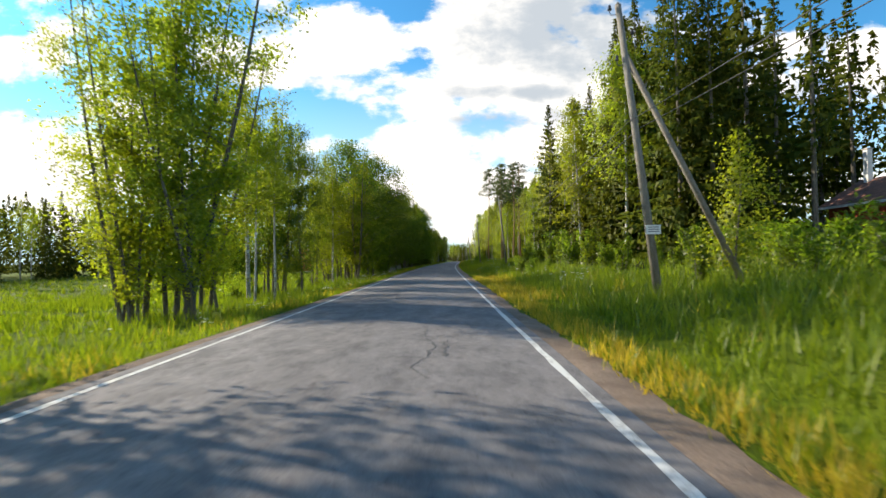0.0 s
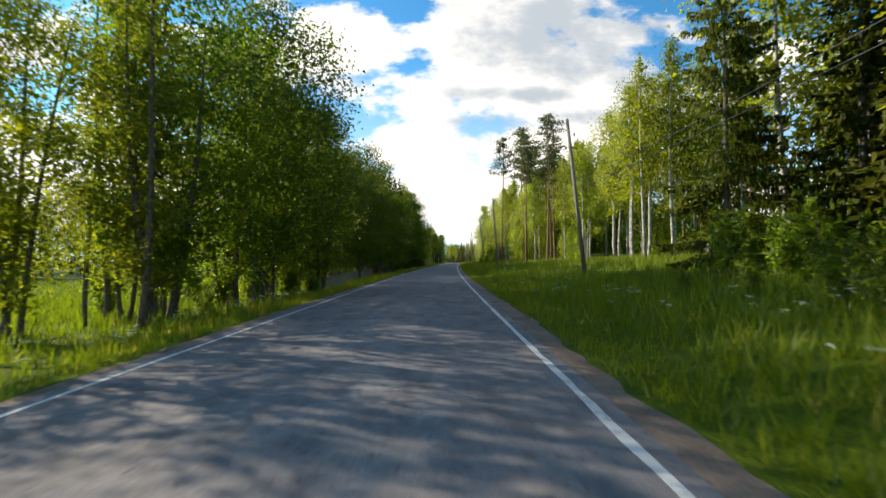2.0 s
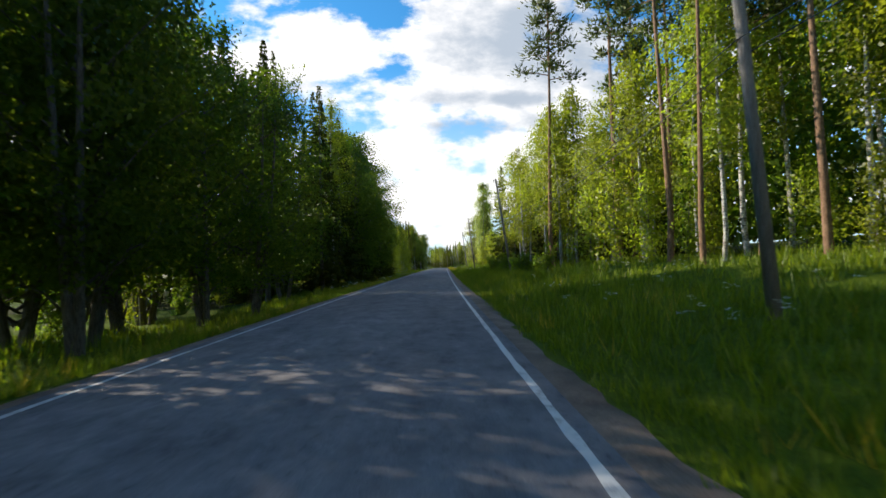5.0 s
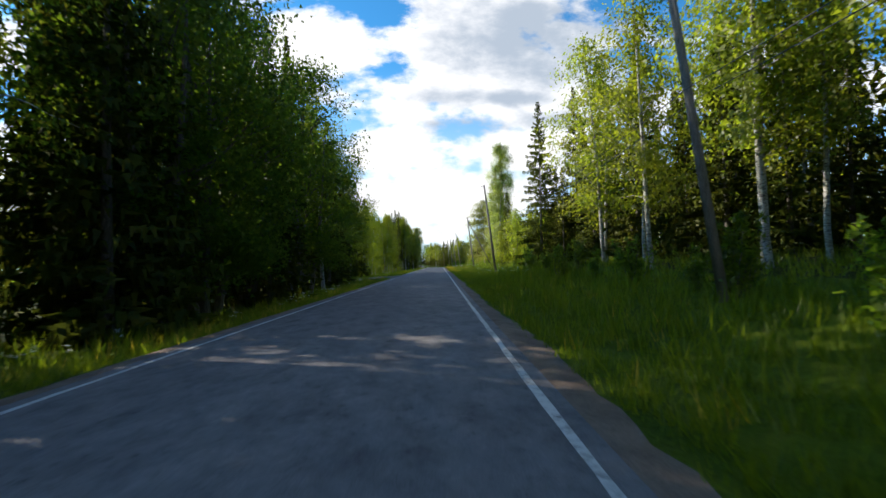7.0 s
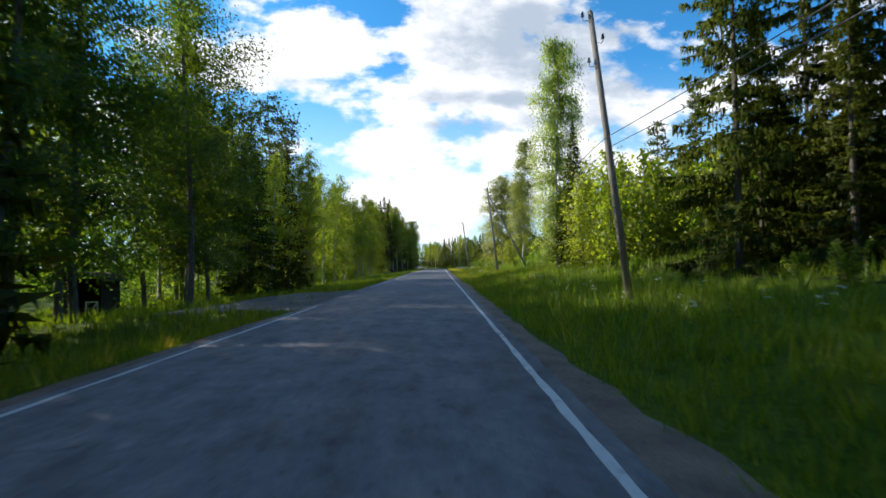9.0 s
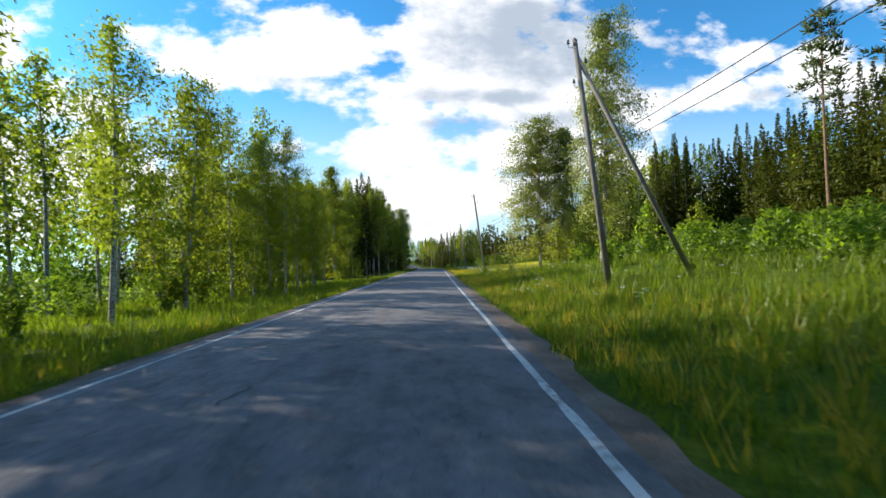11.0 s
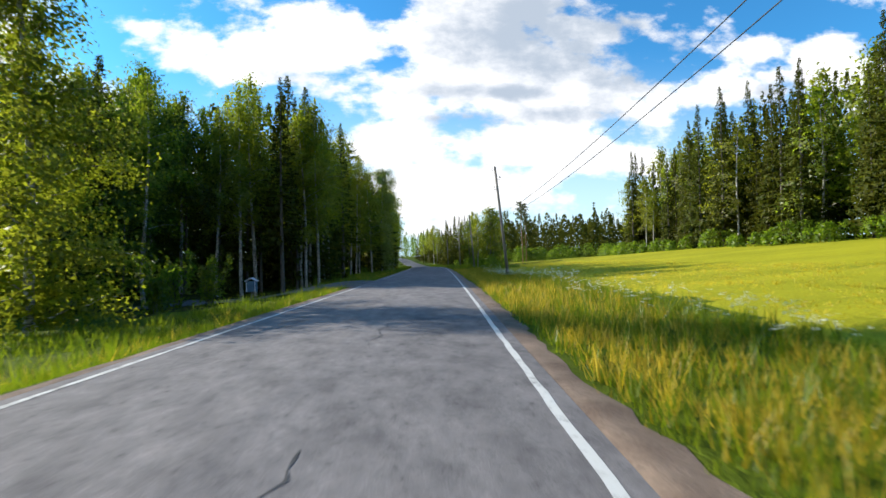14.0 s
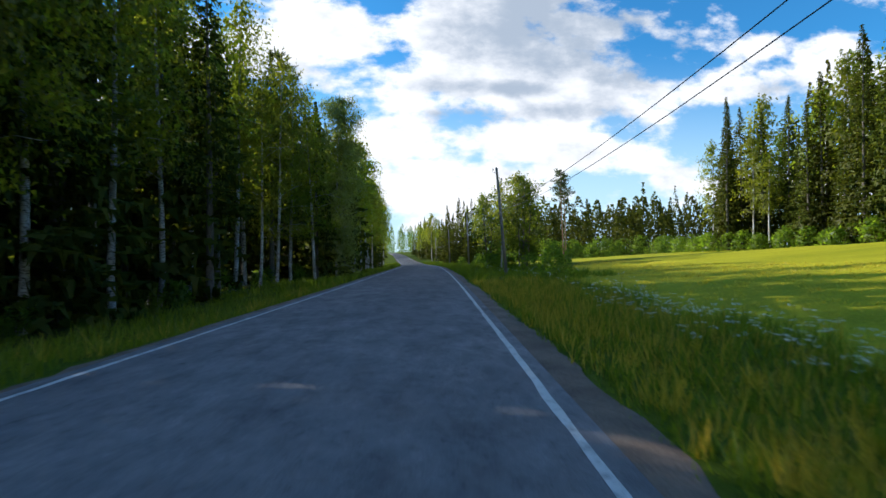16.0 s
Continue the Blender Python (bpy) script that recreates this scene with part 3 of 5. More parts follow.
def birch(seed, h, count, crown_low=0.25, spread=2.3, leaf=0.17, droop=0.7, leafmat=None, bark=None, radius=0.0088, stems=1, far=0, cone=False, full=False):
    r = np.random.RandomState(seed)
    wood, cs, al = Wood(), [], []
    if count > 10000:
        count, leaf = int(count * 1.6), leaf * 0.90
    else:
        count, leaf = int(count * (2.6, 1.15, 0.46)[far]), leaf * (0.70, 1.0, 1.62)[far]
    for k in range(stems):
        lean = r.normal(size=2) * (0.03 if stems == 1 else 0.09)
        t = np.linspace(0, 1, 10)
        hh = h * (1 if k == 0 else r.uniform(0.7, 0.95))
        base = np.array([0, 0, 0.0]) if k == 0 else np.array([*r.uniform(-0.6, 0.6, 2), 0])
        trunk = base + np.stack([lean[0] * hh * t + 0.12 * np.sin(t * 5 + r.uniform(0, 6)), lean[1] * hh * t + 0.12 * np.sin(t * 4 + r.uniform(0, 6)), hh * t - 0.3], -1)
        trunk[0, :2] = base[:2]
        wood.stem(trunk, hh * radius * (1 - t) ** 0.8 + 0.008, (8, 6, 4)[far])
        nb = int((54 if cone or full else 36) / stems ** 0.5)
        per = max(6, int(count / stems / nb))
        for i in range(nb):
            f = crown_low + (0.98 - crown_low) * ((i + r.uniform(0, 1)) / nb)
            p0 = np.array([np.interp(f, t, trunk[:, q]) for q in range(3)])
            g = (f - crown_low) / (1 - crown_low)
            reach = spread * (0.35 + 1.25 * np.sin(np.pi * min(1, g * 0.82 + 0.16)) ** 1.0 - 0.45 * g) * r.uniform(0.6, 1.12) / stems ** 0.3
            if cone:
                reach = spread * (1.06 - g) ** 0.75 * r.uniform(0.75, 1.1)
            if full:  # rounded oval crown
                reach = spread * math.sqrt(max(0.06, 1 - ((g - 0.42) / 0.62) ** 2)) * r.uniform(0.7, 1.15)
            az = i * 2.4 + r.uniform(-0.5, 0.5)
            rise = r.uniform(0.35, 0.9)
            br = bent(p0, (np.cos(az), np.sin(az), rise), reach, 6, r, 0.5 * droop)
            if i % (2, 3, 8)[far] == 0:
                wood.stem(br, np.linspace(hh * radius * 0.3 * (1.1 - f) + 0.008, 0.004, 6), 3)
            m = int(per * r.uniform(0.6, 1.4) * (0.4 + reach / spread))
            q = r.beta(1.6, 1.0, m)
            c = np.stack([np.interp(q, np.linspace(0, 1, 6), br[:, w]) for w in range(3)], -1)
            c += r.normal(size=(m, 3)) * 0.24 * (0.4 + q[:, None])
            c[:, 2] -= r.exponential(0.5 * droop, m) * q
            cs.append(c)
            al.append(r.normal(size=(m, 3)) * 0.6 + np.array([np.cos(az) * 0.4, np.sin(az) * 0.4, -droop]))
    c, al = np.concatenate(cs), np.concatenate(al)
    c[:, 2] = np.maximum(c[:, 2], 0.3)
    size = leaf * r.uniform(0.65, 1.35, len(c))
    inner = r.uniform(0, 1, len(c)) < 0.07
    axis = np.stack([0 * c[:, 0], 0 * c[:, 0], c[:, 2] + 0.2], -1)
    c = np.where(inner[:, None], axis + (c - axis) * 0.42, c)
    size = np.where(inner, leaf * (1.8, 1.8, 1.5)[far], size)
    return wood.mesh("trunk", bark or BIRCH_BARK), leaves("crown", c, size * 1.25, size * 0.85, al, leafmat or BIRCH_LEAF, r, axis * np.array([1, 1, 0.9]))


def spruce(seed, h, whorl_gap=0.36, spread=3.3, clear=0.03, fine=1.0, far=0):
    r = np.random.RandomState(seed)
    wood, cs, al, ln = Wood(), [], [], []
    fine = fine * (1.0, 1.05, 0.40)[far]
    t = np.linspace(0, 1, 8)
    wood.stem(np.stack([0.05 * np.sin(t * 4), 0.05 * np.cos(t * 3), h * t - 0.3], -1), h * 0.010 * (1 - t) + 0.012, 6)
    z = h * clear + 0.3
    while far == 0 and z < h - 0.12:  # near trees: single branches with hanging twigs
        f = z / h
        reach0 = spread * (1 - f) ** 0.9 * (0.75 + 0.25 * min(1, f * 6)) + 0.1
        for k in range(r.randint(5, 8)):
            az, reach = r.uniform(0, 6.283), reach0 * r.uniform(0.6, 1.15)
            out = np.array([np.cos(az), np.sin(az), 0])
            side0 = np.array([-np.sin(az), np.cos(az), 0])
            m = int(12 + reach * 42)
            q = np.sqrt(r.uniform(0.01, 1, m))
            droop = (0.42 * (1 - f) - 0.25 * f) * r.uniform(0.7, 1.3)
            w = r.normal(0, 1, m) * 0.13 * reach * (1.2 - q)
            c = np.array([0, 0, z]) + out * (q * reach)[:, None] + side0 * w[:, None]
            c[:, 2] += -droop * reach * q + 0.3 * reach * np.maximum(0, q - 0.55) ** 1.6
            hang = r.uniform(0, 1, m) < 0.55
            a = out * 0.8 + side0 * (np.sign(w) * 0.7)[:, None]
            a[hang] = out * 0.2 + np.array([0, 0, -1.0])
            drop = r.uniform(0.05, 0.4, m) * (1 - 0.6 * f)
            c[hang, 2] -= drop[hang]
            cs.append(c)
            al.append(a + r.normal(size=(m, 3)) * 0.16)
            ln.append(r.uniform(0.2, 0.4, m) * (0.55 + 0.45 * (1 - f)))
        z += 0.46 * r.uniform(0.8, 1.2) * (0.55 + 0.45 * (1 - f))
    while far > 0 and z < h - 0.15:
        f = z / h
        reach0 = spread * (1 - f) ** 0.95 * (0.75 + 0.25 * min(1, f * 6)) + 0.12
        for k in range(r.randint(7, 10)):
            az, reach = r.uniform(0, 6.283), reach0 * r.uniform(0.7, 1.15)
            out = np.array([np.cos(az), np.sin(az), 0])
            dip = 0.35 * (1 - f) - 0.15 * f
            m = max(3, int((3 + reach * 5.0) * fine))
            q = np.sqrt(r.uniform(0.02, 1, m))
            c = np.array([0, 0, z]) + out * (q * reach)[:, None]
            c[:, 2] += -dip * reach * q + 0.22 * reach * np.maximum(0, q - 0.6) ** 1.5
            sidev = np.cross(out, (0, 0, 1)) * r.uniform(-1, 1, m)[:, None]
            c += sidev * (0.22 * reach * (1.15 - q))[:, None]
            hang = r.uniform(0, 1, m) < 0.5
            a = out * 0.7 + sidev * 0.9
            a[hang] = out * 0.25 + np.array([0, 0, -0.9]) + sidev[hang] * 0.3
            c[hang, 2] -= 0.16
            cs.append(c)
            al.append(a + r.normal(size=(m, 3)) * 0.15)
            ln.append(np.where(hang, 0.52, 0.64) * r.uniform(0.7, 1.2, m) * (0.32 + 0.68 * (1 - f)) / fine ** 0.42)
        z += whorl_gap * r.uniform(0.8, 1.2) * (0.6 + 0.4 * (1 - f)) / fine ** 0.3
    c, al, ln = np.concatenate(cs), np.concatenate(al), np.concatenate(ln)
    c[:, 2] = np.maximum(c[:, 2], 0.15)
    return wood.mesh("trunk", GREY_BARK), leaves("crown", c, ln * (1.0, 1.1, 1)[far], ln * (0.38, 0.5, 0.62)[far], al, SPRUCE_LEAF, r, c * np.array([0, 0, 1]) - np.array([0, 0, 0.5]))


def pine(seed, h, low=0.62, count=1900, far=0):
    r = np.random.RandomState(seed)
    wood, cs, al = Wood(), [], []
    blade, mid = 0.27, []
    count, blade = count * (5, 3, 2)[far] // 3, blade * (0.9, 1.1, 1.5)[far]
    t = np.linspace(0, 1, 9)
    trunk = np.stack([0.2 * np.sin(t * 3 + seed), 0.2 * np.sin(t * 2.3), h * t - 0.3], -1)
    trunk[0, :2] = 0
    wood.stem(trunk, h * 0.0078 * (1 - 0.8 * t) + 0.01, 7)
    nb = 20
    for i in range(nb):
        f = low + (1 - low) * i / nb
        p0 = np.array([np.interp(f, t, trunk[:, q]) for q in range(3)])
        az, reach = i * 2.4 + r.uniform(-0.6, 0.6), r.uniform(0.9, 2.1) * (1.15 - 0.75 * (f - low) / (1 - low))
        br = bent(p0, (np.cos(az), np.sin(az), r.uniform(0.0, 0.5)), reach, 5, r, 0.1)
        wood.stem(br, np.linspace(0.045, 0.012, 5), 3)
        for q in (0.55, 0.8, 1.0):
            m = count // (nb * 3)
            c0 = np.array([np.interp(q, np.linspace(0, 1, 5), br[:, w]) for w in range(3)])
            c = c0 + r.normal(size=(m, 3)) * np.array([0.36, 0.36, 0.2])
            cs.append(c)
            mid.append(c0 - np.array([0, 0, 0.15]))
            al.append(unit(c - c0) + np.array([0, 0, 0.5]))
    c, al = np.concatenate(cs), np.concatenate(al)
    return wood.mesh("trunk", PINE_BARK), leaves("crown", c, blade, blade * 0.45, al, PINE_LEAF, r, np.repeat(np.array(mid), count // (nb * 3), 0))


def broadleaf(seed, h, count=4800, spread=3.2, low=0.12, leaf=0.175, far=0):
    r = np.random.RandomState(seed)
    wood, cs = Wood(), []
    count, leaf = int(count * (2.9, 1.6, 0.55)[far]), leaf * (0.70, 1.0, 1.6)[far]
    for k in range(r.randint(2, 4)):
        az = r.uniform(0, 6.283)
        tip = np.array([np.cos(az) * spread * 0.35, np.sin(az) * spread * 0.35, h * r.uniform(0.75, 0.95)])
        t = np.linspace(0, 1, 8)[:, None]
        p = t * tip + np.array([np.cos(az), np.sin(az), 0]) * 0.25 * np.sin(t * 3) + np.array([np.cos(az) * 0.2, np.sin(az) * 0.2, -0.3 * (1 - t[0, 0])])
        wood.stem(p, np.linspace(h * 0.012, 0.02, 8), 7)
    clumps = 92
    for k in range(clumps):
        f = low + (1 - low) * (k + r.uniform(0, 1)) / clumps
        g = (f - low) / (1 - low)
        rad = spread * (0.45 + 0.75 * np.sin(np.pi * min(1, 0.12 + g * 0.85))) * np.sqrt(r.uniform(0.18, 1.0)) * 0.85
        az = r.uniform(0, 6.283)
        c0 = np.array([np.cos(az) * rad, np.sin(az) * rad, f * h])
        if k % 3 == 0:
            wood.stem(bent((0, 0, max(0.5, f * h - rad * 0.8)), unit(c0 - np.array([0, 0, f * h - rad * 0.8])), np.hypot(rad, rad * 0.8), 5, r), np.linspace(0.05, 0.012, 5), 4)
        m = int(count / clumps * r.uniform(0.6, 1.4))
        cs.append(c0 + np.clip(r.normal(size=(m, 3)), -1.9, 1.9) * np.array([0.47, 0.47, 0.34]) * spread / 3)
    c = np.concatenate(cs)
    c[:, 2] = np.maximum(c[:, 2], 0.3)
    size = leaf * r.uniform(0.65, 1.3, len(c))
    inner = r.uniform(0, 1, len(c)) < 0.07
    c[inner, :2] *= 0.45
    size[inner] = leaf * (1.8, 1.8, 1.6)[far]
    al = r.normal(size=(len(c), 3)) + np.array([0, 0, -0.6])
    return wood.mesh("trunk", GREY_BARK), leaves("crown", c, size * 1.2, size * 0.9, al, ALDER_LEAF, r, np.array([0, 0, 1]) * (0.35 * h + 0.55 * c[:, 2:3]))


def bush(seed, h, count=1250, spread=1.3, leaf=0.105, far=0):
    r = np.random.RandomState(seed)
    count, leaf = int(count * (1, 0.6, 0.42)[far]), leaf * (1, 1.28, 1.55)[far]
    wood, cs, al = Wood(), [], []
    for k in range((11, 7, 5)[far]):
        az, out = k * 2.4 + r.uniform(-0.4, 0.4), r.uniform(0.1, 0.8)
        hh = h * r.uniform(0.55, 1.05)
        st = bent((r.uniform(-0.2, 0.2), r.uniform(-0.2, 0.2), -0.1), (np.cos(az) * out * spread / h, np.sin(az) * out * spread / h, 1), hh, 6, r, 0.05, 0.03)
        wood.stem(st, np.linspace(0.022, 0.004, 6), 3)
        m = count // (11, 7, 5)[far]
        q = r.beta(1.5, 1.0, m)
        c = np.stack([np.interp(q, np.linspace(0, 1, 6), st[:, w]) for w in range(3)], -1) + r.normal(size=(m, 3)) * 0.22 * (1.25 - q[:, None]) * spread / 1.3
        cs.append(c)
        al.append(r.normal(size=(m, 3)) * 0.7 + np.array([np.cos(az) * 0.5, np.sin(az) * 0.5, 0.4]))
    c, al = np.concatenate(cs), np.concatenate(al)
    c[:, 2] = np.maximum(c[:, 2], 0.06)
    size = leaf * r.uniform(0.7, 1.3, len(c))
    return wood.mesh("trunk", GREY_BARK), leaves("crown", c, size * 1.4, size * 0.75, al, BUSH_LEAF, r, c * np.array([0.3, 0.3, 0.5]))


KINDS = {  # makers, height, name, label
    "birch": ([lambda q: birch(11, 15, 4300, 0.25, 2.3, 0.125, far=q), lambda q: birch(12, 15, 4000, 0.33, 2.0, 0.125, far=q), lambda q: birch(13, 15, 4600, 0.18, 2.6, 0.125, far=q)], 15, "birch_tree", "tall silver birch with white bark and light green leaves"),
    "bare_birch": ([lambda q: birch(21, 16, 3500, 0.36, 1.9, 0.125, far=q), lambda q: birch(22, 16, 3300, 0.46, 1.7, 0.125, far=q), lambda q: birch(23, 16, 3700, 0.32, 2.1, 0.125, far=q)], 16, "birch_tree", "slender birch with long white bare trunk and high crown"),
    # dark alder leaf stands in for shade on backlit birches
    "dark_birch": ([lambda q: birch(14, 15, 6000, 0.14, 2.6, 0.125, 0.7, ALDER_LEAF, GREY_BARK, far=q), lambda q: birch(15, 15, 5800, 0.17, 2.4, 0.125, 0.7, ALDER_LEAF, GREY_BARK, far=q)], 15, "roadside_tree", "tall deciduous tree with dark green leaves, shade in their colour, and grey trunk"),
    "big_birch": ([lambda q: birch(16, 15, 19000, 0.08, 2.8, 0.115, 0.95, SUN_PALED_LEAF, far=q, full=True), lambda q: birch(17, 15, 20000, 0.12, 3.0, 0.115, 0.95, SUN_PALED_LEAF, far=q, full=True)], 15, "birch_tree", "broad full-crowned birch with leaves coloured pale as if sunlit"),
    "tall_birch": ([lambda q: birch(18, 18, 14000, 0.2, 2.5, 0.115, 1.1, SUN_PALED_LEAF, far=q, full=True)], 18, "birch_tree", "tall birch with bare white trunk and hanging crown coloured pale as if sunlit"),
    "low_birch": ([lambda q: birch(33, 16, 7000, 0.06, 2.4, 0.13, 0.8, far=q, full=True), lambda q: birch(34, 16, 6500, 0.09, 2.2, 0.13, 0.8, far=q, full=True)], 16, "birch_tree", "weeping birch with leaves hanging down to the grass"),
    "cone_birch": ([lambda q: birch(31, 16, 20000, 0.03, 3.9, 0.118, 0.8, far=q, cone=True), lambda q: birch(32, 16, 15000, 0.05, 3.3, 0.118, 0.8, far=q, cone=True)], 16, "birch_tree", "large cone-shaped birch with leaves hanging down to the grass"),
    # saplings and aspens carry the leaf with sunlight in its colour
    "sapling": ([lambda q: birch(41, 6, 1000, 0.08, 1.0, 0.13, 0.3, SUN_TINTED_LEAF, GREY_BARK, 0.007, far=q), lambda q: birch(42, 6, 1000, 0.06, 1.1, 0.13, 0.3, SUN_TINTED_LEAF, GREY_BARK, 0.007, far=q)], 6, "young_birch_tree", "slim young birch with bright green leaves, sunlight in their colour"),
    "aspen": ([lambda q: birch(51, 14, 4100, 0.12, 2.1, 0.13, 0.2, SUN_TINTED_LEAF, GREY_BARK, 0.0075, 4, q), lambda q: birch(52, 14, 4100, 0.10, 2.1, 0.13, 0.2, BIRCH_LEAF, GREY_BARK, 0.0075, 3, q), lambda q: birch(53, 14, 4100, 0.12, 2.1, 0.13, 0.25, SUN_TINTED_LEAF, GREY_BARK, 0.008, 2, q)], 14, "roadside_tree", "thin-stemmed roadside deciduous tree in green leaf, mostly with sunlight in its colour"),
    "bright_aspen": ([lambda q: birch(54, 14, 5400, 0.10, 2.2, 0.13, 0.2, SUN_TINTED_LEAF, GREY_BARK, 0.0065, 4, q), lambda q: birch(55, 14, 5400, 0.10, 2.2, 0.13, 0.2, SUN_TINTED_LEAF, GREY_BARK, 0.0065, 3, q)], 14, "roadside_tree", "many-stemmed roadside tree in yellow-green leaf coloured bright as if sunlit"),
    "spruce": ([lambda q: spruce(61, 18, far=q), lambda q: spruce(62, 18, 0.38, 3.0, far=q), lambda q: spruce(63, 18, 0.36, 3.6, far=q)], 18, "spruce_tree", "dark green spruce with drooping branches to the ground"),
    "bare_spruce": ([lambda q: spruce(71, 21, 0.46, 2.6, 0.28, 0.9, q), lambda q: spruce(72, 21, 0.46, 2.5, 0.22, 0.9, q)], 21, "spruce_tree", "tall spruce with bare lower trunk in the wood"),
    "far_spruce": ([lambda q: spruce(81, 20, 0.40, 2.9, 0.03, 1.0, q), lambda q: spruce(82, 20, 0.40, 2.6, 0.04, 1.0, q), lambda q: spruce(83, 20, 0.40, 3.1, 0.06, 1.0, q)], 20, "spruce_tree", "pointed spruce at the far edge of the field"),
    "pine": ([lambda q: pine(91, 19, far=q), lambda q: pine(92, 19, 0.55, far=q), lambda q: pine(93, 19, 0.68, far=q)], 19, "pine_tree", "tall pine with bare reddish trunk and open crown"),
    "broadleaf": ([lambda q: broadleaf(101, 13, 5200, 3.2, 0.15, far=q), lambda q: broadleaf(102, 13, 5400, 3.4, 0.16, far=q), lambda q: broadleaf(103, 13, 5000, 2.9, 0.12, far=q)], 13, "broadleaf_tree", "dense dark green broadleaf tree beside the road"),
    "bush": ([lambda q: bush(111, 2.2, 1250, 1.3, far=q), lambda q: bush(112, 2.2, 1250, 1.6, far=q), lambda q: bush(113, 2.2, 1150, 1.1, far=q)], 2.2, "bush", "leafy green roadside bush"),
}
BUILT = {}
FAR_BUSHES, FAR_SPRUCES = [], []
rnd = random.Random(7)


def lod(kind, s, d):
    """Finer foliage in the front rows, coarser behind them."""
    if kind in ("big_birch", "tall_birch", "cone_birch"):
        return 0
    if kind == "far_spruce":
        return 1 if 282 < s < 352 and 40 < d < 56 else 2
    if kind == "bush":
        return 2 if s > 300 or abs(d) > 20 else 1 if abs(d) > 11 else 0
    if kind == "spruce" and ((162 < s < 177 and 10 < d < 20) or (53 < s < 56 and 10 < d < 15)):
        return 0
    if kind == "spruce" and d < 0:
        return 2 if s > 318 or (d < -12.5 and not 260 < s < 296) else 1
    if 12 < s < 50 and abs(d) < 13.2:
        return 0
    if 260 < s < 296 and -26 < d < -12 and kind != "bush":
        return 1
    if kind == "dark_birch":
        return 0 if d > -14 else 1
    if (68 < s < 116 and 14 < d < 26) or (25 < s < 58 and 13 < d < 21) or (120 < s < 178 and 13 < d < 22):
        return 1
    if s > 318 or abs(d) > 14.3:
        return 2
    return 1 if s > 296 or abs(d) > 10.2 or s < 8 else 0


def plant(kind, s, d, h=None, variant=None, turn=None, wide=1.0):
    """Stands one plant of a kind at a station and offset; h is its height."""
    makers, h0, name, label = KINDS[kind]
    if kind == "bush" and (s > 296 or abs(d) > 14):
        FAR_BUSHES.append((s, d, h or h0))
        return None
    if kind == "far_spruce" and lod(kind, s, d) == 2:
        FAR_SPRUCES.append((s, d, (h or h0) / h0, variant or 0, turn or 0.0, wide))
        return None
    k = rnd.randrange(len(makers)) if variant is None else variant % len(makers)
    turn = rnd.uniform(0, 360) if turn is None else turn
    p = spot(s, d, -0.05)
    g = 1.0 if h is None else h / h0
    m = pose(p.x, p.y, p.z, 0, 0, turn) @ Matrix.Diagonal((g * wide, g * wide, g, 1))
    far = lod(kind, s, d)
    if (kind, k, far) not in BUILT:
        trunk, crown = makers[k](far)
        root = new(name)
        tagged(root, label, "bush" if kind == "bush" else "tree", name.replace("_", " ") + "s along the road")
        for part_name, me in (("trunk", trunk), ("crown", crown)):
            o = new(part_name, me)
            o.parent = root
        BUILT[(kind, k, far)] = root
        root.matrix_basis = m
        return root
    root = BUILT[(kind, k, far)]
    keep = root.scale.copy()
    root.scale = (1, 1, 1)
    c = copy_thing(root, m)
    root.scale = keep
    return c


def belt(s0, s1, d0, d1, gap, mix, lo, hi, seed):
    """A stand of trees between two stations and two offsets, about gap metres apart."""
    r = random.Random(seed)
    n = max(1, int((s1 - s0) * abs(d1 - d0) / gap ** 2))
    placed = []
    for k in range(n):
        for tries in range(8):
            s, d = r.uniform(s0, s1), r.uniform(d0, d1)
            if all((s - a) ** 2 + (d - b) ** 2 > (0.6 * gap) ** 2 for a, b in placed):
                break
        placed.append((s, d))
        kind = r.choices([m[0] for m in mix], [m[1] for m in mix])[0]
        h = r.uniform(lo, hi) * (0.16 if kind == "bush" else 0.4 if kind == "sapling" else 1)
        plant(kind, s, d, h, r.randrange(3), r.uniform(0, 360), r.uniform(0.85, 1.15))


# left side
belt(-8, 7, -14, -8.5, 3.4, [("aspen", 1)], 11, 14, 51)
belt(15.5, 22.0, -10.6, -7.0, 2.0, [("bright_aspen", 1)], 12, 15.5, 1)
for s, d, h in ((25.2, -8.6, 10), (27.4, -8.3, 11)):
    plant("bare_birch", s, d, h, 1, None, 0.75)
belt(26, 33, -14.5, -10, 3.4, [("sapling", 1)], 12, 16, 63)
belt(26, 36, -11.8, -8.8, 3.1, [("aspen", 1), ("bare_birch", 3)], 12, 14.5, 67)
for kind, s, d, h in (("dark_birch", 33.8, -9.8, 12.5), ("dark_birch", 35.8, -9.2, 13), ("broadleaf", 32.4, -11.5, 11.5)):
    plant(kind, s, d, h, None, None, 0.85)
belt(38.5, 46.5, -11.8, -8.6, 3.3, [("bare_birch", 2), ("aspen", 1)], 11, 14, 84)
belt(46, 50, -10.5, -7.4, 2.1, [("aspen", 2), ("bright_aspen", 3)], 12, 15, 90)
belt(49.5, 55, -10.5, -7.2, 2.1, [("aspen", 3), ("broadleaf", 2), ("bright_aspen", 1)], 12.5, 15.5, 2)
belt(54, 72, -9.3, -6.8, 2.2, [("bright_aspen", 2), ("broadleaf", 5), ("low_birch", 1)], 12, 15.5, 74)
belt(71, 118, -10.0, -7.4, 3.5, [("broadleaf", 1)], 12, 15, 4)
belt(62, 78, -14.5, -11, 5.0, [("broadleaf", 3), ("birch", 1)], 12, 15, 5)
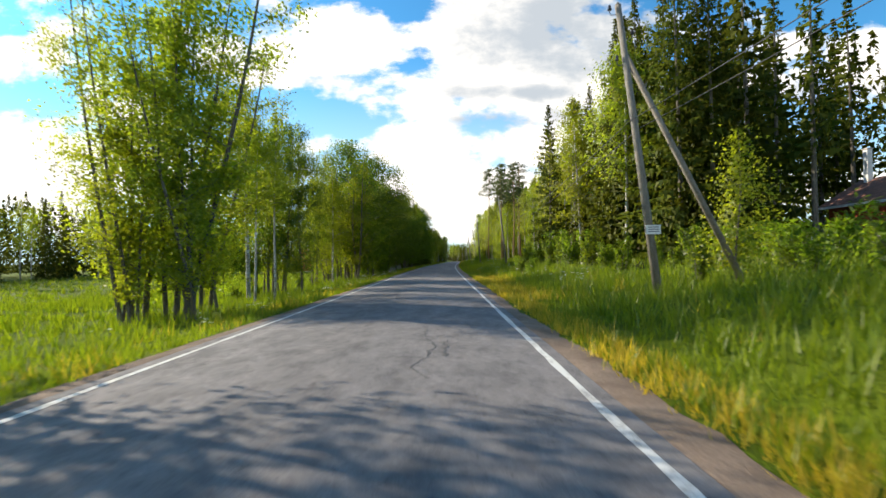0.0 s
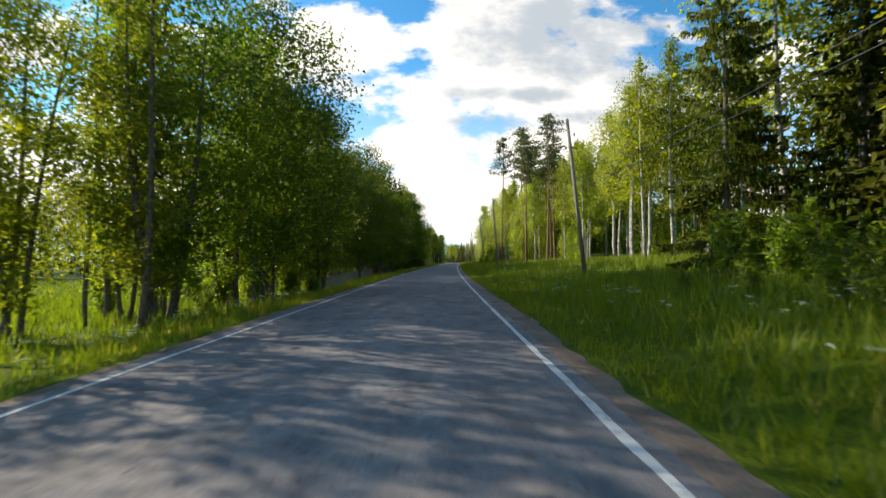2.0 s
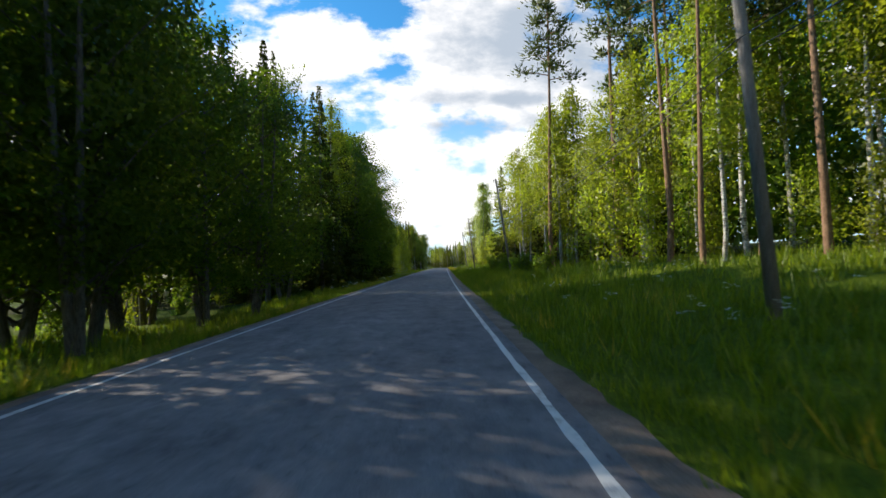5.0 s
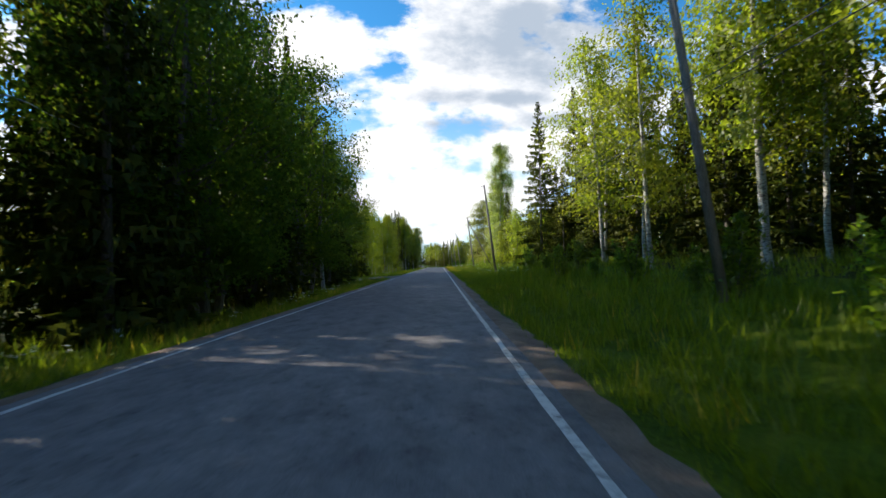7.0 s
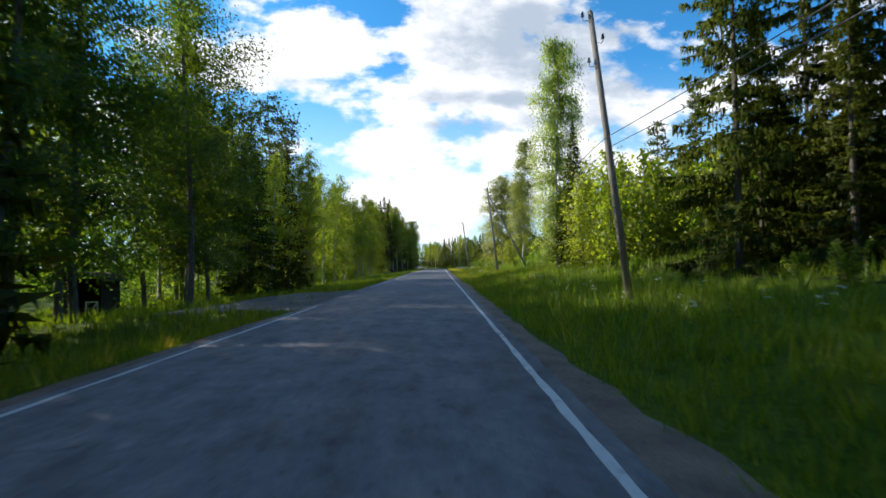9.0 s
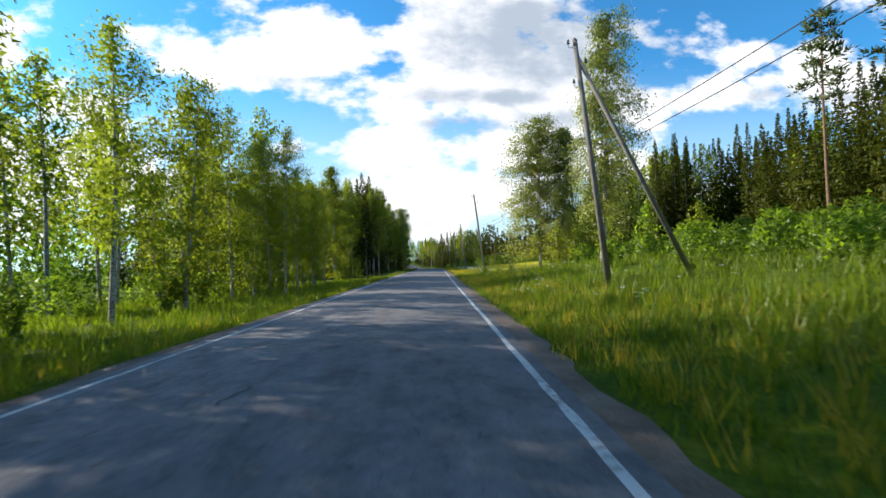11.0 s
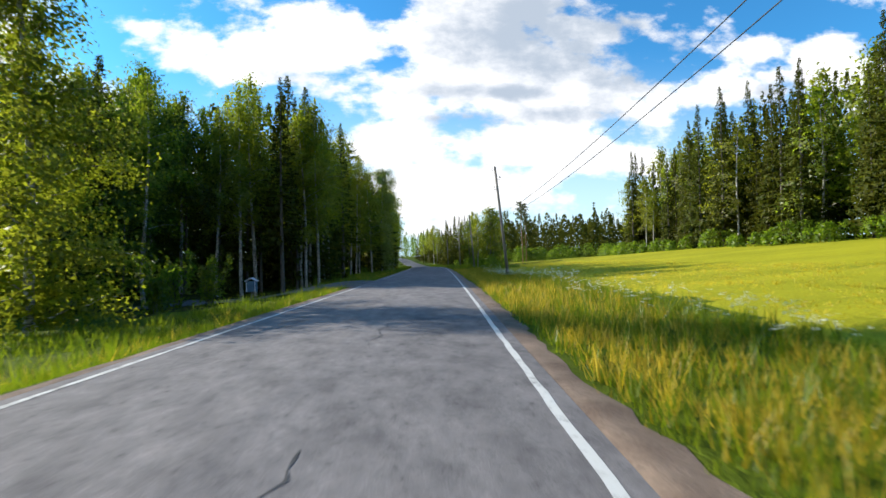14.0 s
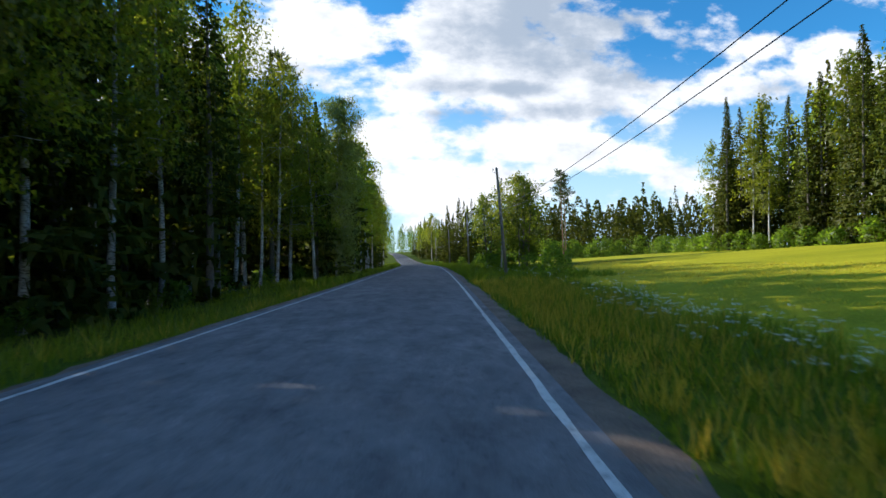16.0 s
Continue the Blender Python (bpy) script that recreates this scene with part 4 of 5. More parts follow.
belt(90, 118, -14.5, -11, 4.4, [("broadleaf", 3), ("birch", 1)], 13, 17, 76)
belt(80, 104, -11.5, -9.2, 3.0, [("broadleaf", 1)], 11, 14, 65)
belt(20, 165, -80, -66, 5.6, [("far_spruce", 2), ("bare_birch", 2)], 13, 17, 64)
belt(118, 164, -9.8, -7.4, 3.0, [("spruce", 3), ("broadleaf", 2), ("birch", 2)], 15, 19.5, 6)
belt(118, 165, -14, -10, 3.2, [("spruce", 3), ("bare_spruce", 2), ("birch", 2)], 18, 22, 7)
belt(160, 172, -26, -13, 4.2, [("birch", 3), ("bare_birch", 2), ("pine", 1)], 13, 18, 8)
for kind, s, d, h in (("dark_birch", 169.5, -12.4, 18), ("dark_birch", 171, -11.2, 17), ("dark_birch", 173, -13.4, 18), ("dark_birch", 177.5, -10.6, 18),
                      ("dark_birch", 181.5, -12.8, 18), ("dark_birch", 184.5, -13.0, 14), ("dark_birch", 188, -16, 15), ("spruce", 189, -12, 14), ("spruce", 194.5, -11, 12),
                      ("dark_birch", 184.5, -17, 17), ("dark_birch", 191, -18, 18), ("dark_birch", 168, -11.5, 18), ("bare_birch", 166, -14.5, 18),
                      ("dark_birch", 171, -20, 17), ("bare_birch", 177, -22, 18), ("dark_birch", 182, -25, 18), ("pine", 197, -13.6, 18), ("pine", 202, -14, 15)):
    plant(kind, s, d, h)
belt(188, 230, -12.4, -9.4, 3.5, [("birch", 1), ("low_birch", 2)], 11, 13.5, 9)
for s, d, h, k in ((235.3, -10.2, 10.5, 0), (237.2, -9.8, 11, 2), (240, -11.6, 11.5, 1), (242.4, -12.8, 11.5, 2), (233, -12.5, 11, 0), (230.5, -10.5, 11, 1)):
    plant("birch", s, d, h, k, None, 0.95)
for s, d, h, k in ((236.4, -11.8, 10.5, 0), (239.4, -13.6, 12, 1), (233.6, -10, 10, 1)):
    plant("low_birch", s, d, h, k, None, 1.05)
belt(178, 196, -25, -16, 6.4, [("birch", 1)], 16, 19, 79)
belt(186, 236, -24, -13, 5.0, [("birch", 4), ("bare_birch", 2), ("pine", 1)], 14, 18, 10)
belt(230, 243, -26, -15, 4.2, [("birch", 3), ("low_birch", 1)], 10, 13, 11)
plant("cone_birch", 256.5, -12.9, 16.8, 0, 0, 1.15)
belt(281, 306, -13, -10.2, 2.7, [("birch", 1), ("bare_birch", 6), ("bare_spruce", 1)], 17, 21, 12)
belt(306, 400, -11, -7.4, 3.0, [("birch", 4), ("bare_birch", 2), ("spruce", 3)], 15, 19, 73)
plant("big_birch", 320, -7.6, 18, 0, 20, 0.85)
plant("pine", 321, -12.8, 22.5, 1)
belt(281, 345, -17.5, -12, 2.8, [("bare_spruce", 2), ("bare_birch", 2), ("spruce", 3)], 18, 22, 13)
belt(272.5, 284, -25, -18.5, 3.0, [("spruce", 2), ("dark_birch", 3), ("bare_birch", 1)], 16, 20, 66)
belt(262, 273, -30, -19, 2.8, [("dark_birch", 2), ("spruce", 2)], 8.5, 11.5, 85)
belt(277, 290, -42, -25, 3.6, [("dark_birch", 3), ("bare_birch", 2), ("spruce", 2)], 16, 20, 17)
belt(280.5, 288, -30, -15, 2.9, [("dark_birch", 4), ("bare_birch", 2), ("spruce", 1)], 16, 20, 16)
belt(258, 272, -46, -24, 3.4, [("dark_birch", 2), ("spruce", 3)], 8, 11.5, 14)
belt(400, 560, -18, -8.5, 5.2, [("birch", 2), ("far_spruce", 2)], 14, 19, 15)
# right side
belt(27, 38, 15, 18.5, 2.7, [("spruce", 1)], 16, 20, 21)
plant("birch", 34.5, 14.2, 16.5, 1, 40)
belt(38, 50, 14.5, 19.5, 2.9, [("spruce", 5), ("birch", 1)], 17, 21, 71)
belt(28, 38, 18, 24, 3.8, [("bare_spruce", 4), ("spruce", 1)], 18, 23, 22)
belt(38, 50, 19, 28, 4.0, [("bare_spruce", 4), ("spruce", 1)], 18, 23, 18)
belt(46, 54, 33, 46, 4.2, [("bare_spruce", 1)], 22, 26, 19)
belt(44, 58, 21, 33, 3.4, [("bare_spruce", 3), ("spruce", 1)], 19, 23, 88)
plant("birch", 36.5, 16.6, 18, 2)
plant("birch", 43, 13.6, 15, 0)
belt(72, 94, 17.5, 25, 3.4, [("bare_birch", 4), ("birch", 1)], 15, 19, 23)
belt(94, 112, 14.5, 22, 3.7, [("bare_birch", 4), ("birch", 1)], 14, 18, 72)
belt(68, 116, 25, 35, 4.4, [("bare_birch", 4), ("pine", 2), ("sapling", 2)], 15, 20, 24)
belt(66, 122, 28, 38, 3.4, [("bush", 1)], 14, 22, 60)
plant("spruce", 54.5, 13.3, 18, 2, None, 0.85)
belt(50, 57, 16, 23, 2.8, [("spruce", 4), ("birch", 2)], 16, 20, 78)
belt(104, 128, 12, 18, 4.0, [("pine", 2), ("birch", 2), ("sapling", 3)], 14, 19, 25)
for s, d, h, k in ((98.5, 14.6, 20, 0), (104, 16.8, 21, 1), (110, 13.5, 20.5, 2), (118.5, 14.2, 24, 0), (122, 17, 22, 1), (126.5, 11.4, 24.5, 2)):
    plant("pine", s, d, h, k)
for s, d, h, k in ((142, 11.6, 14.5, 2), (136, 13.0, 16, 1), (137.5, 13.8, 17, 0), (131, 14.2, 17, 1), (127, 12.2, 15, 0), (146, 13.0, 13, 1)):
    plant("birch", s, d, h, k)
belt(96, 128, 13, 20, 3.4, [("sapling", 3), ("birch", 2)], 10, 14, 81)
belt(122, 152, 15, 23, 3.6, [("birch", 2), ("spruce", 6)], 11, 16, 27)
belt(152, 172, 17, 25, 3.6, [("birch", 1), ("spruce", 4)], 7, 11, 61)
belt(150, 236, -46, -36, 3.9, [("bush", 1)], 16, 28, 62)
for s, d, h, k in ((152, 12.8, 16, 0), (154.5, 13.8, 16, 2)):
    plant("birch", s, d, h, k)
for s, d, h, k, w in ((171.8, 12.8, 18, 2, 0.92), (170.6, 16.4, 19, 0, 0.9), (168.6, 14.4, 10, 1, 1.1), (166.5, 16.8, 13, 0, 1.05), (173.8, 15, 11, 1, 1.1), (166, 18.5, 16, 2, 0.85), (176, 18.8, 17, 0, 0.78), (171, 19.2, 17, 1, 0.78)):
    plant("spruce", s, d, h, k, None, w)
plant("sapling", 181, 9.6, 4.8)
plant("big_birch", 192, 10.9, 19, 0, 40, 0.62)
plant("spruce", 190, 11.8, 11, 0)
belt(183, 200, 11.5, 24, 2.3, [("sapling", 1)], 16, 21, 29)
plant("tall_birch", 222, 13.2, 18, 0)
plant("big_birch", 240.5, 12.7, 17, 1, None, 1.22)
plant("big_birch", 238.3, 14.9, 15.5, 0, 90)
belt(205, 247, 14.5, 36, 2.6, [("bush", 1)], 8, 14, 30)
for s, d, h in ((233, 13, 5), (235.5, 15.5, 5.5), (238, 18, 6), (231, 17, 5), (228.5, 19.5, 5.5), (225, 22, 4.5), (241, 20, 6), (236, 22, 6)):
    plant("sapling", s, d, h)
belt(203, 262, 46, 60, 3.8, [("far_spruce", 6), ("birch", 1)], 15, 20, 58)
plant("pine", 231, 37, 22, 0)
plant("pine", 227, 41, 25, 1)
belt(233, 237.5, 6.0, 9.0, 1.5, [("bush", 1)], 4, 8, 59)
belt(296, 350, 44, 55, 3.1, [("far_spruce", 5), ("birch", 2), ("bare_birch", 1)], 13, 25, 31)
belt(240, 300, 58, 72, 3.9, [("far_spruce", 1)], 18, 24, 32)
belt(283, 297, 45, 57, 3.0, [("far_spruce", 5), ("birch", 1)], 19, 25, 80)
belt(180, 203, 46, 60, 4.6, [("far_spruce", 1)], 15, 21, 33)
belt(322, 334, 8, 14, 3.6, [("broadleaf", 1), ("birch", 1)], 8, 11.5, 34)
belt(340, 350, 16, 24, 4.6, [("birch", 1), ("pine", 1)], 10, 14, 35)
belt(366, 380, 14, 66, 3.4, [("bush", 1)], 14, 28, 69)
belt(372, 430, 8, 24, 6.6, [("far_spruce", 3), ("birch", 1)], 12, 17, 36)
belt(430, 560, 8, 22, 6.0, [("far_spruce", 2), ("birch", 1)], 13, 18, 37)
belt(284, 354, 41, 46, 2.5, [("bush", 1)], 9, 17, 82)
belt(240, 284, 55, 60, 2.8, [("bush", 1)], 9, 17, 83)
# bushes on the verges
belt(26, 49, 9.6, 13.0, 2.1, [("bush", 1)], 11, 18, 41)
belt(33, 49, 7.0, 9.8, 1.9, [("bush", 1)], 5, 10, 89)
belt(118, 160, 8.0, 11, 2.7, [("bush", 1)], 8, 14, 42)
belt(160, 182, 10, 12.5, 3.0, [("bush", 1)], 5, 9, 56)
belt(200, 234, 11, 14.5, 3.2, [("bush", 1)], 4, 9, 43)
belt(50, 64, -8.2, -6.2, 2.0, [("bush", 1)], 8, 17, 44)
belt(22, 44, -11.5, -8.5, 3.4, [("bush", 1)], 5, 10, 77)
belt(262, 267, -14, -11, 2.2, [("bush", 1)], 16, 22, 45)
belt(6, 27, 10.5, 24, 2.5, [("bush", 1)], 7, 12, 46)
belt(14, 26, 9.5, 13, 3.0, [("bush", 1), ("sapling", 1)], 9, 13, 53)
belt(300, 370, 8, 12, 4.0, [("bush", 1)], 6, 12, 47)
belt(60, 78, -15, -10.5, 3.6, [("bush", 3), ("sapling", 1)], 8, 13, 48)
belt(93, 118, -15, -10.5, 3.2, [("bush", 3), ("sapling", 1)], 8, 13, 75)
belt(51, 76, -13, -9.3, 3.0, [("bush", 3), ("sapling", 1)], 10, 16, 49)
belt(186, 240, -26, -12, 4.0, [("bush", 3), ("sapling", 1)], 9, 16, 50)
belt(286, 330, -13, -9.6, 3.0, [("bush", 1)], 6, 10, 52)


def thicket(bushes):
    """The bushes behind the front rows, one object."""
    r = np.random.RandomState(21)
    cs, al, ln, mid = [], [], [], []
    for s, d, h in bushes:
        p = np.array(spot(s, d))
        m = 330 if abs(d) < 40 else 220
        az, q = r.uniform(0, 6.283, m), r.beta(1.3, 1.1, m)
        rr = h * 0.62 * np.sqrt(np.clip(1.05 - q ** 2.2, 0, 1)) * np.sqrt(r.uniform(0.15, 1, m))
        c = p + np.stack([np.cos(az) * rr, np.sin(az) * rr, q * h + 0.04], -1) + r.normal(size=(m, 3)) * 0.1
        cs.append(c)
        al.append(np.stack([np.cos(az) * 0.5, np.sin(az) * 0.5, 0.35 + 0 * az], -1) + r.normal(size=(m, 3)) * 0.6)
        mid.append(np.repeat((p + np.array([0, 0, 0.25 * h]))[None], m, 0))
        ln.append(r.uniform(0.16, 0.3, m) * (1 if abs(d) < 26 else 1.6))
    ln = np.concatenate(ln)
    me = leaves("thicket", np.concatenate(cs), ln, ln * 0.62, np.concatenate(al), BUSH_LEAF, r, np.concatenate(mid))
    return tagged(new("thicket", me), "low green bushes on the slope behind the verge", "bushes", "", "stuff")


thicket(FAR_BUSHES)


def spruce_stand(trees):
    """The spruces along the far edges of the fields, one object."""
    kinds = [LEAF_ARRAYS[m(2)[1].name] for m in KINDS["far_spruce"][0]]
    vs, ns = [], []
    for s, d, g, k, turn, wide in trees:
        v, nrm = kinds[k % 3]
        c, q = math.cos(radians(turn)), math.sin(radians(turn))
        spin = np.array([[c, q, 0], [-q, c, 0], [0, 0, 1]])
        vs.append((v * np.array([g * wide, g * wide, g])) @ spin + np.array(spot(s, d, -0.05)))
        ns.append(nrm @ spin)
    vs = np.concatenate(vs)
    me = raw_mesh("spruce_stand", vs, np.arange(len(vs)).reshape(-1, 3), [SPRUCE_LEAF])
    me.normals_split_custom_set_from_vertices(np.concatenate(ns).tolist())
    return tagged(new("spruce_stand", me), "row of pointed dark spruces along the far edge of the fields", "forest", "", "stuff")


spruce_stand(FAR_SPRUCES)


# ---- far woods and grass ----
def far_woods(name, bands, seed, label):
    """A distant wood: coarse crowns of many blades, one object."""
    r = np.random.RandomState(seed)
    cs, al, ln, mid = [], [], [], []
    for s0, s1, d0, d1, count, lo, hi, pointed in bands:
        thick = 150
        for k in range(count):
            s, d, h = r.uniform(s0, s1), r.uniform(d0, d1), r.uniform(lo, hi)
            p = np.array(spot(s, d))
            m = thick
            q = r.uniform(0.04, 1, m)
            sharp = r.uniform() < pointed
            rad = (1 - q) ** 0.85 * 2.4 + 0.1 if sharp else 2.1 * np.sin(np.pi * np.clip(q * 0.85 + 0.12, 0, 1)) + 0.2
            az = r.uniform(0, 6.283, m)
            rr = rad * np.sqrt(r.uniform(0.25, 1, m))
            cs.append(p + np.stack([np.cos(az) * rr, np.sin(az) * rr, q * h], -1))
            al.append(np.stack([np.cos(az) * 0.5, np.sin(az) * 0.5, -0.6 + 0 * az], -1) + r.normal(size=(m, 3)) * 0.35)
            mid.append(np.stack([p[0] + 0 * q, p[1] + 0 * q, p[2] + q * h * 0.9], -1))
            ln.append(r.uniform(0.65, 1.2, m) * (0.7 if sharp else 0.85))
    ln = np.concatenate(ln)
    me = leaves(name, np.concatenate(cs), ln, ln * 0.75, np.concatenate(al), ALDER_LEAF if name == "mixed_far_wood" else SPRUCE_LEAF, r, np.concatenate(mid))
    return tagged(new(name, me), label, "forest", "", "stuff")


far_woods("mixed_far_wood", [(130, 330, -75, -34, 140, 13, 18, 0.3), (560, 700, -60, 60, 130, 14, 19, 0.4), (560, 900, -160, -20, 90, 14, 19, 0.4),
                             (110, 128, 18, 34, 36, 14, 18, 0.3)], 3, "distant mixed birch and spruce wood behind the fields")
far_woods("spruce_far_wood", [(-20, 210, -104, -86, 330, 14, 18, 0.85), (44, 130, 36, 60, 100, 16, 21, 0.8), (10, 44, 46, 70, 50, 14, 18, 0.8),
                              (110, 250, 66, 90, 120, 15, 20, 0.9), (240, 420, 80, 104, 110, 17, 22, 0.9), (376, 430, 20, 84, 170, 10, 16, 0.6), (430, 560, 40, 110, 110, 13, 18, 0.8),
                              (330, 560, -50, -26, 80, 15, 20, 0.7), (118, 168, -36, -15, 110, 19, 23, 0.9), (288, 400, -34, -16, 170, 16, 20, 0.8),
                              (44, 58, 26, 36, 20, 18, 22, 1), (122, 166, 23, 36, 50, 14, 18, 0.9), (296, 360, 54, 68, 60, 20, 25, 1), (236, 304, 66, 80, 90, 16, 24, 1)],
          4, "distant dark spruce wood beyond the fields")


def grass(name, zones, seed, mat, label):
    """Blades of grass on the land, one object. Zones: stations, offsets, blades, height, width."""
    r = np.random.RandomState(seed)
    vs = []
    for s0, s1, d0, d1, count, high, wide in zones:
        tuft = max(1, count // 7)
        s = np.repeat(r.uniform(s0, s1, tuft), 7) + r.normal(0, 0.09, tuft * 7)
        d = np.repeat(d0 + (d1 - d0) * r.uniform(0, 1, tuft), 7) + r.normal(0, 0.09, tuft * 7)
        ok = np.abs(d) > 3.42 + 0.12 * np.sin(s * 0.7) * np.sin(s * 0.23) + 0.1 * r.uniform(-1, 1, len(s))
        for a, b, lo, hi, sk in ((170, 183, -9.4, -3, 0.25), (266.3, 275.2, -18, -3, 0.1), (236.6, 239.8, 3, 11, 0.1), (64.3, 66.3, 3, 4.6, 0)):
            ss = s - sk * (np.abs(d) - 3)
            ok &= ~((ss > a) & (ss < b) & (d > lo) & (d < hi) & (r.uniform(0, 1, len(s)) < (0.96 if lo < 0 else 0.8)))
        s, d = s[ok], d[ok]
        x, y = way(s, d)
        n = len(s)
        h = high * np.repeat(r.uniform(0.5, 1.25, tuft), 7)[ok] * r.uniform(0.6, 1.15, n)
        base = np.stack([x, y, ground_z(s, d) - 0.03], -1)
        az = r.uniform(0, 6.283, n)
        side = np.stack([np.cos(az), np.sin(az), 0 * az], -1) * (wide * r.uniform(0.6, 1.3, n))[:, None]
        lean = r.normal(0, 0.3, (n, 3)) * h[:, None]
        lean[:, 2] = h
        vs.append(np.stack([base - side, base + side, base + lean], 1))
    v = np.concatenate(vs).reshape(-1, 3)
    return tagged(new(name, raw_mesh(name, v, np.arange(len(v)).reshape(-1, 3), [mat])), label, "grass", "", "stuff")


grass("verge_grass", [(0, 300, 3.45, 4.1, 22000, 0.17, 0.009), (0, 300, -3.8, -3.25, 24000, 0.14, 0.009), (0, 300, 3.6, 5.2, 66000, 0.30, 0.012), (0, 236, 5.0, 9.5, 72000, 0.55, 0.017), (236, 300, 5.0, 8.6, 20000, 0.42, 0.017), (0, 236, 9, 20, 45000, 0.5, 0.028),
                      (0, 300, -5.0, -3.4, 60000, 0.30, 0.011), (0, 300, -9.5, -4.8, 50000, 0.5, 0.018), (0, 22, -40, -9, 20000, 0.45, 0.03), (10, 100, -70, -13, 24000, 0.5, 0.05), (24, 104, -24, -9, 42000, 0.55, 0.026),
                      (164, 256, -24, -9, 40000, 0.45, 0.028), (300, 420, 3.5, 12, 26000, 0.5, 0.035), (300, 420, -11, -3.5, 22000, 0.5, 0.035)], 11, GRASS_BLADE,
      "tall uncut green roadside grass")
grass("dry_verge_grass", [(0, 18, 3.5, 4.3, 3600, 0.26, 0.011), (17, 36, 3.5, 5.8, 6000, 0.34, 0.012), (190, 228, 3.5, 7.5, 3500, 0.45, 0.011), (240, 300, 3.6, 7.5, 17000, 0.42, 0.012), (0, 300, 3.5, 9, 3500, 0.5, 0.011), (0, 300, -6, -3.5, 9000, 0.4, 0.011)],
      12, DRY_BLADE, "straw-coloured dry grass stems on the verge")

grass("hay_stubble", [(238, 330, 8.4, 22, 42000, 0.13, 0.018)], 13, DRY_BLADE, "short yellow-green mown hay stubble")


def parsley(zones, seed):
    """White umbels on thin green stems, one object."""
    r = np.random.RandomState(seed)
    vs, slot = [], []
    for s0, s1, d0, d1, count, high in zones:
        for k in range(count):
            s, d = r.uniform(s0, s1), r.uniform(d0, d1)
            p = np.array(spot(s, d))
            h = high * r.uniform(0.7, 1.2)
            for u in range(r.randint(2, 5)):
                c = p + np.array([*r.normal(0, 0.1, 2), h - r.uniform(0, 0.2)])
                m = 11
                q = c + np.concatenate([r.normal(0, 0.034, (m, 2)), r.normal(0, 0.010, (m, 1))], 1)
                side = r.normal(0, 1, (m, 3)) * 0.010
                vs.append(np.stack([q - side, q + side, q + np.cross(unit(side), (0, 0, 1.0)) * 0.018 + np.array([0, 0, 0.008])], 1))
                st = np.array([0.004, 0, 0])
                vs.append(np.stack([p - st, p + st, c], 0)[None])
                slot += [0] * m + [1]
    v = np.concatenate(vs).reshape(-1, 3)
    me = raw_mesh("cow_parsley", v, np.arange(len(v)).reshape(-1, 3), [FLOWER, GRASS_BLADE], False, slot)
    return tagged(new("cow_parsley", me), "white flowering cow parsley in the verge", "wildflowers", "", "stuff")


parsley([(245, 276, 6.0, 8.8, 150, 0.72), (273, 289, 5.8, 7.6, 140, 0.65), (289, 330, 6.2, 9.6, 40, 0.6), (60, 110, 5.6, 11, 45, 0.6), (150, 180, 5.6, 9, 24, 0.6), (20, 60, 5, 8, 50, 0.6), (200, 236, 5, 10, 60, 0.6), (10, 60, -6, -4, 50, 0.5), (120, 160, -6.5, -5, 40, 0.6)], 6)


# ---- power line ----
def utility_pole(s, d, h, lean):
    root = empty("utility_pole", s, d, -0.1, None, "weathered grey wooden utility pole leaning to the road", "utility pole", "utility poles along the road")
    lx = -h * math.tan(radians(lean))
    bm = bmesh.new()
    rod(bm, (0, 0, -0.6), (lx, 0, h), 0.125, 0.085, 12)
    bmesh.ops.subdivide_edges(bm, edges=bm.edges[:], cuts=1)
    part("post", bm, POLE_WOOD, root, "", True)
    at = lambda z: Vector((lx * z / h, 0, z))
    bm = bmesh.new()
    rod(bm, at(h), at(h) + Vector((0, 0, 0.1)), 0.09, 0.01, 12)
    part("cap", bm, POLE_WOOD, root)
    for dz, sx in ((0.25, -1), (0.95, 1), (1.7, -1)):
        p = at(h - dz)
        bm = bmesh.new()
        q = [p + Vector((0, 0, 0)), p + Vector((sx * 0.22, 0, -0.03)), p + Vector((sx * 0.27, 0, 0.03)), p + Vector((sx * 0.27, 0, 0.12))]
        for a, b in zip(q, q[1:]):
            rod(bm, a, b, 0.012, 0.012, 6)
        hook = part("hook", bm, IRON, root)
        bm = bmesh.new()
        rod(bm, q[3], q[3] + Vector((0, 0, 0.05)), 0.06, 0.045, 10)
        rod(bm, q[3] + Vector((0, 0, 0.05)), q[3] + Vector((0, 0, 0.08)), 0.03, 0.03, 10)
        rod(bm, q[3] + Vector((0, 0, 0.08)), q[3] + Vector((0, 0, 0.14)), 0.045, 0.03, 10)
        part("insulator", bm, CERAMIC, hook)
    return root, at


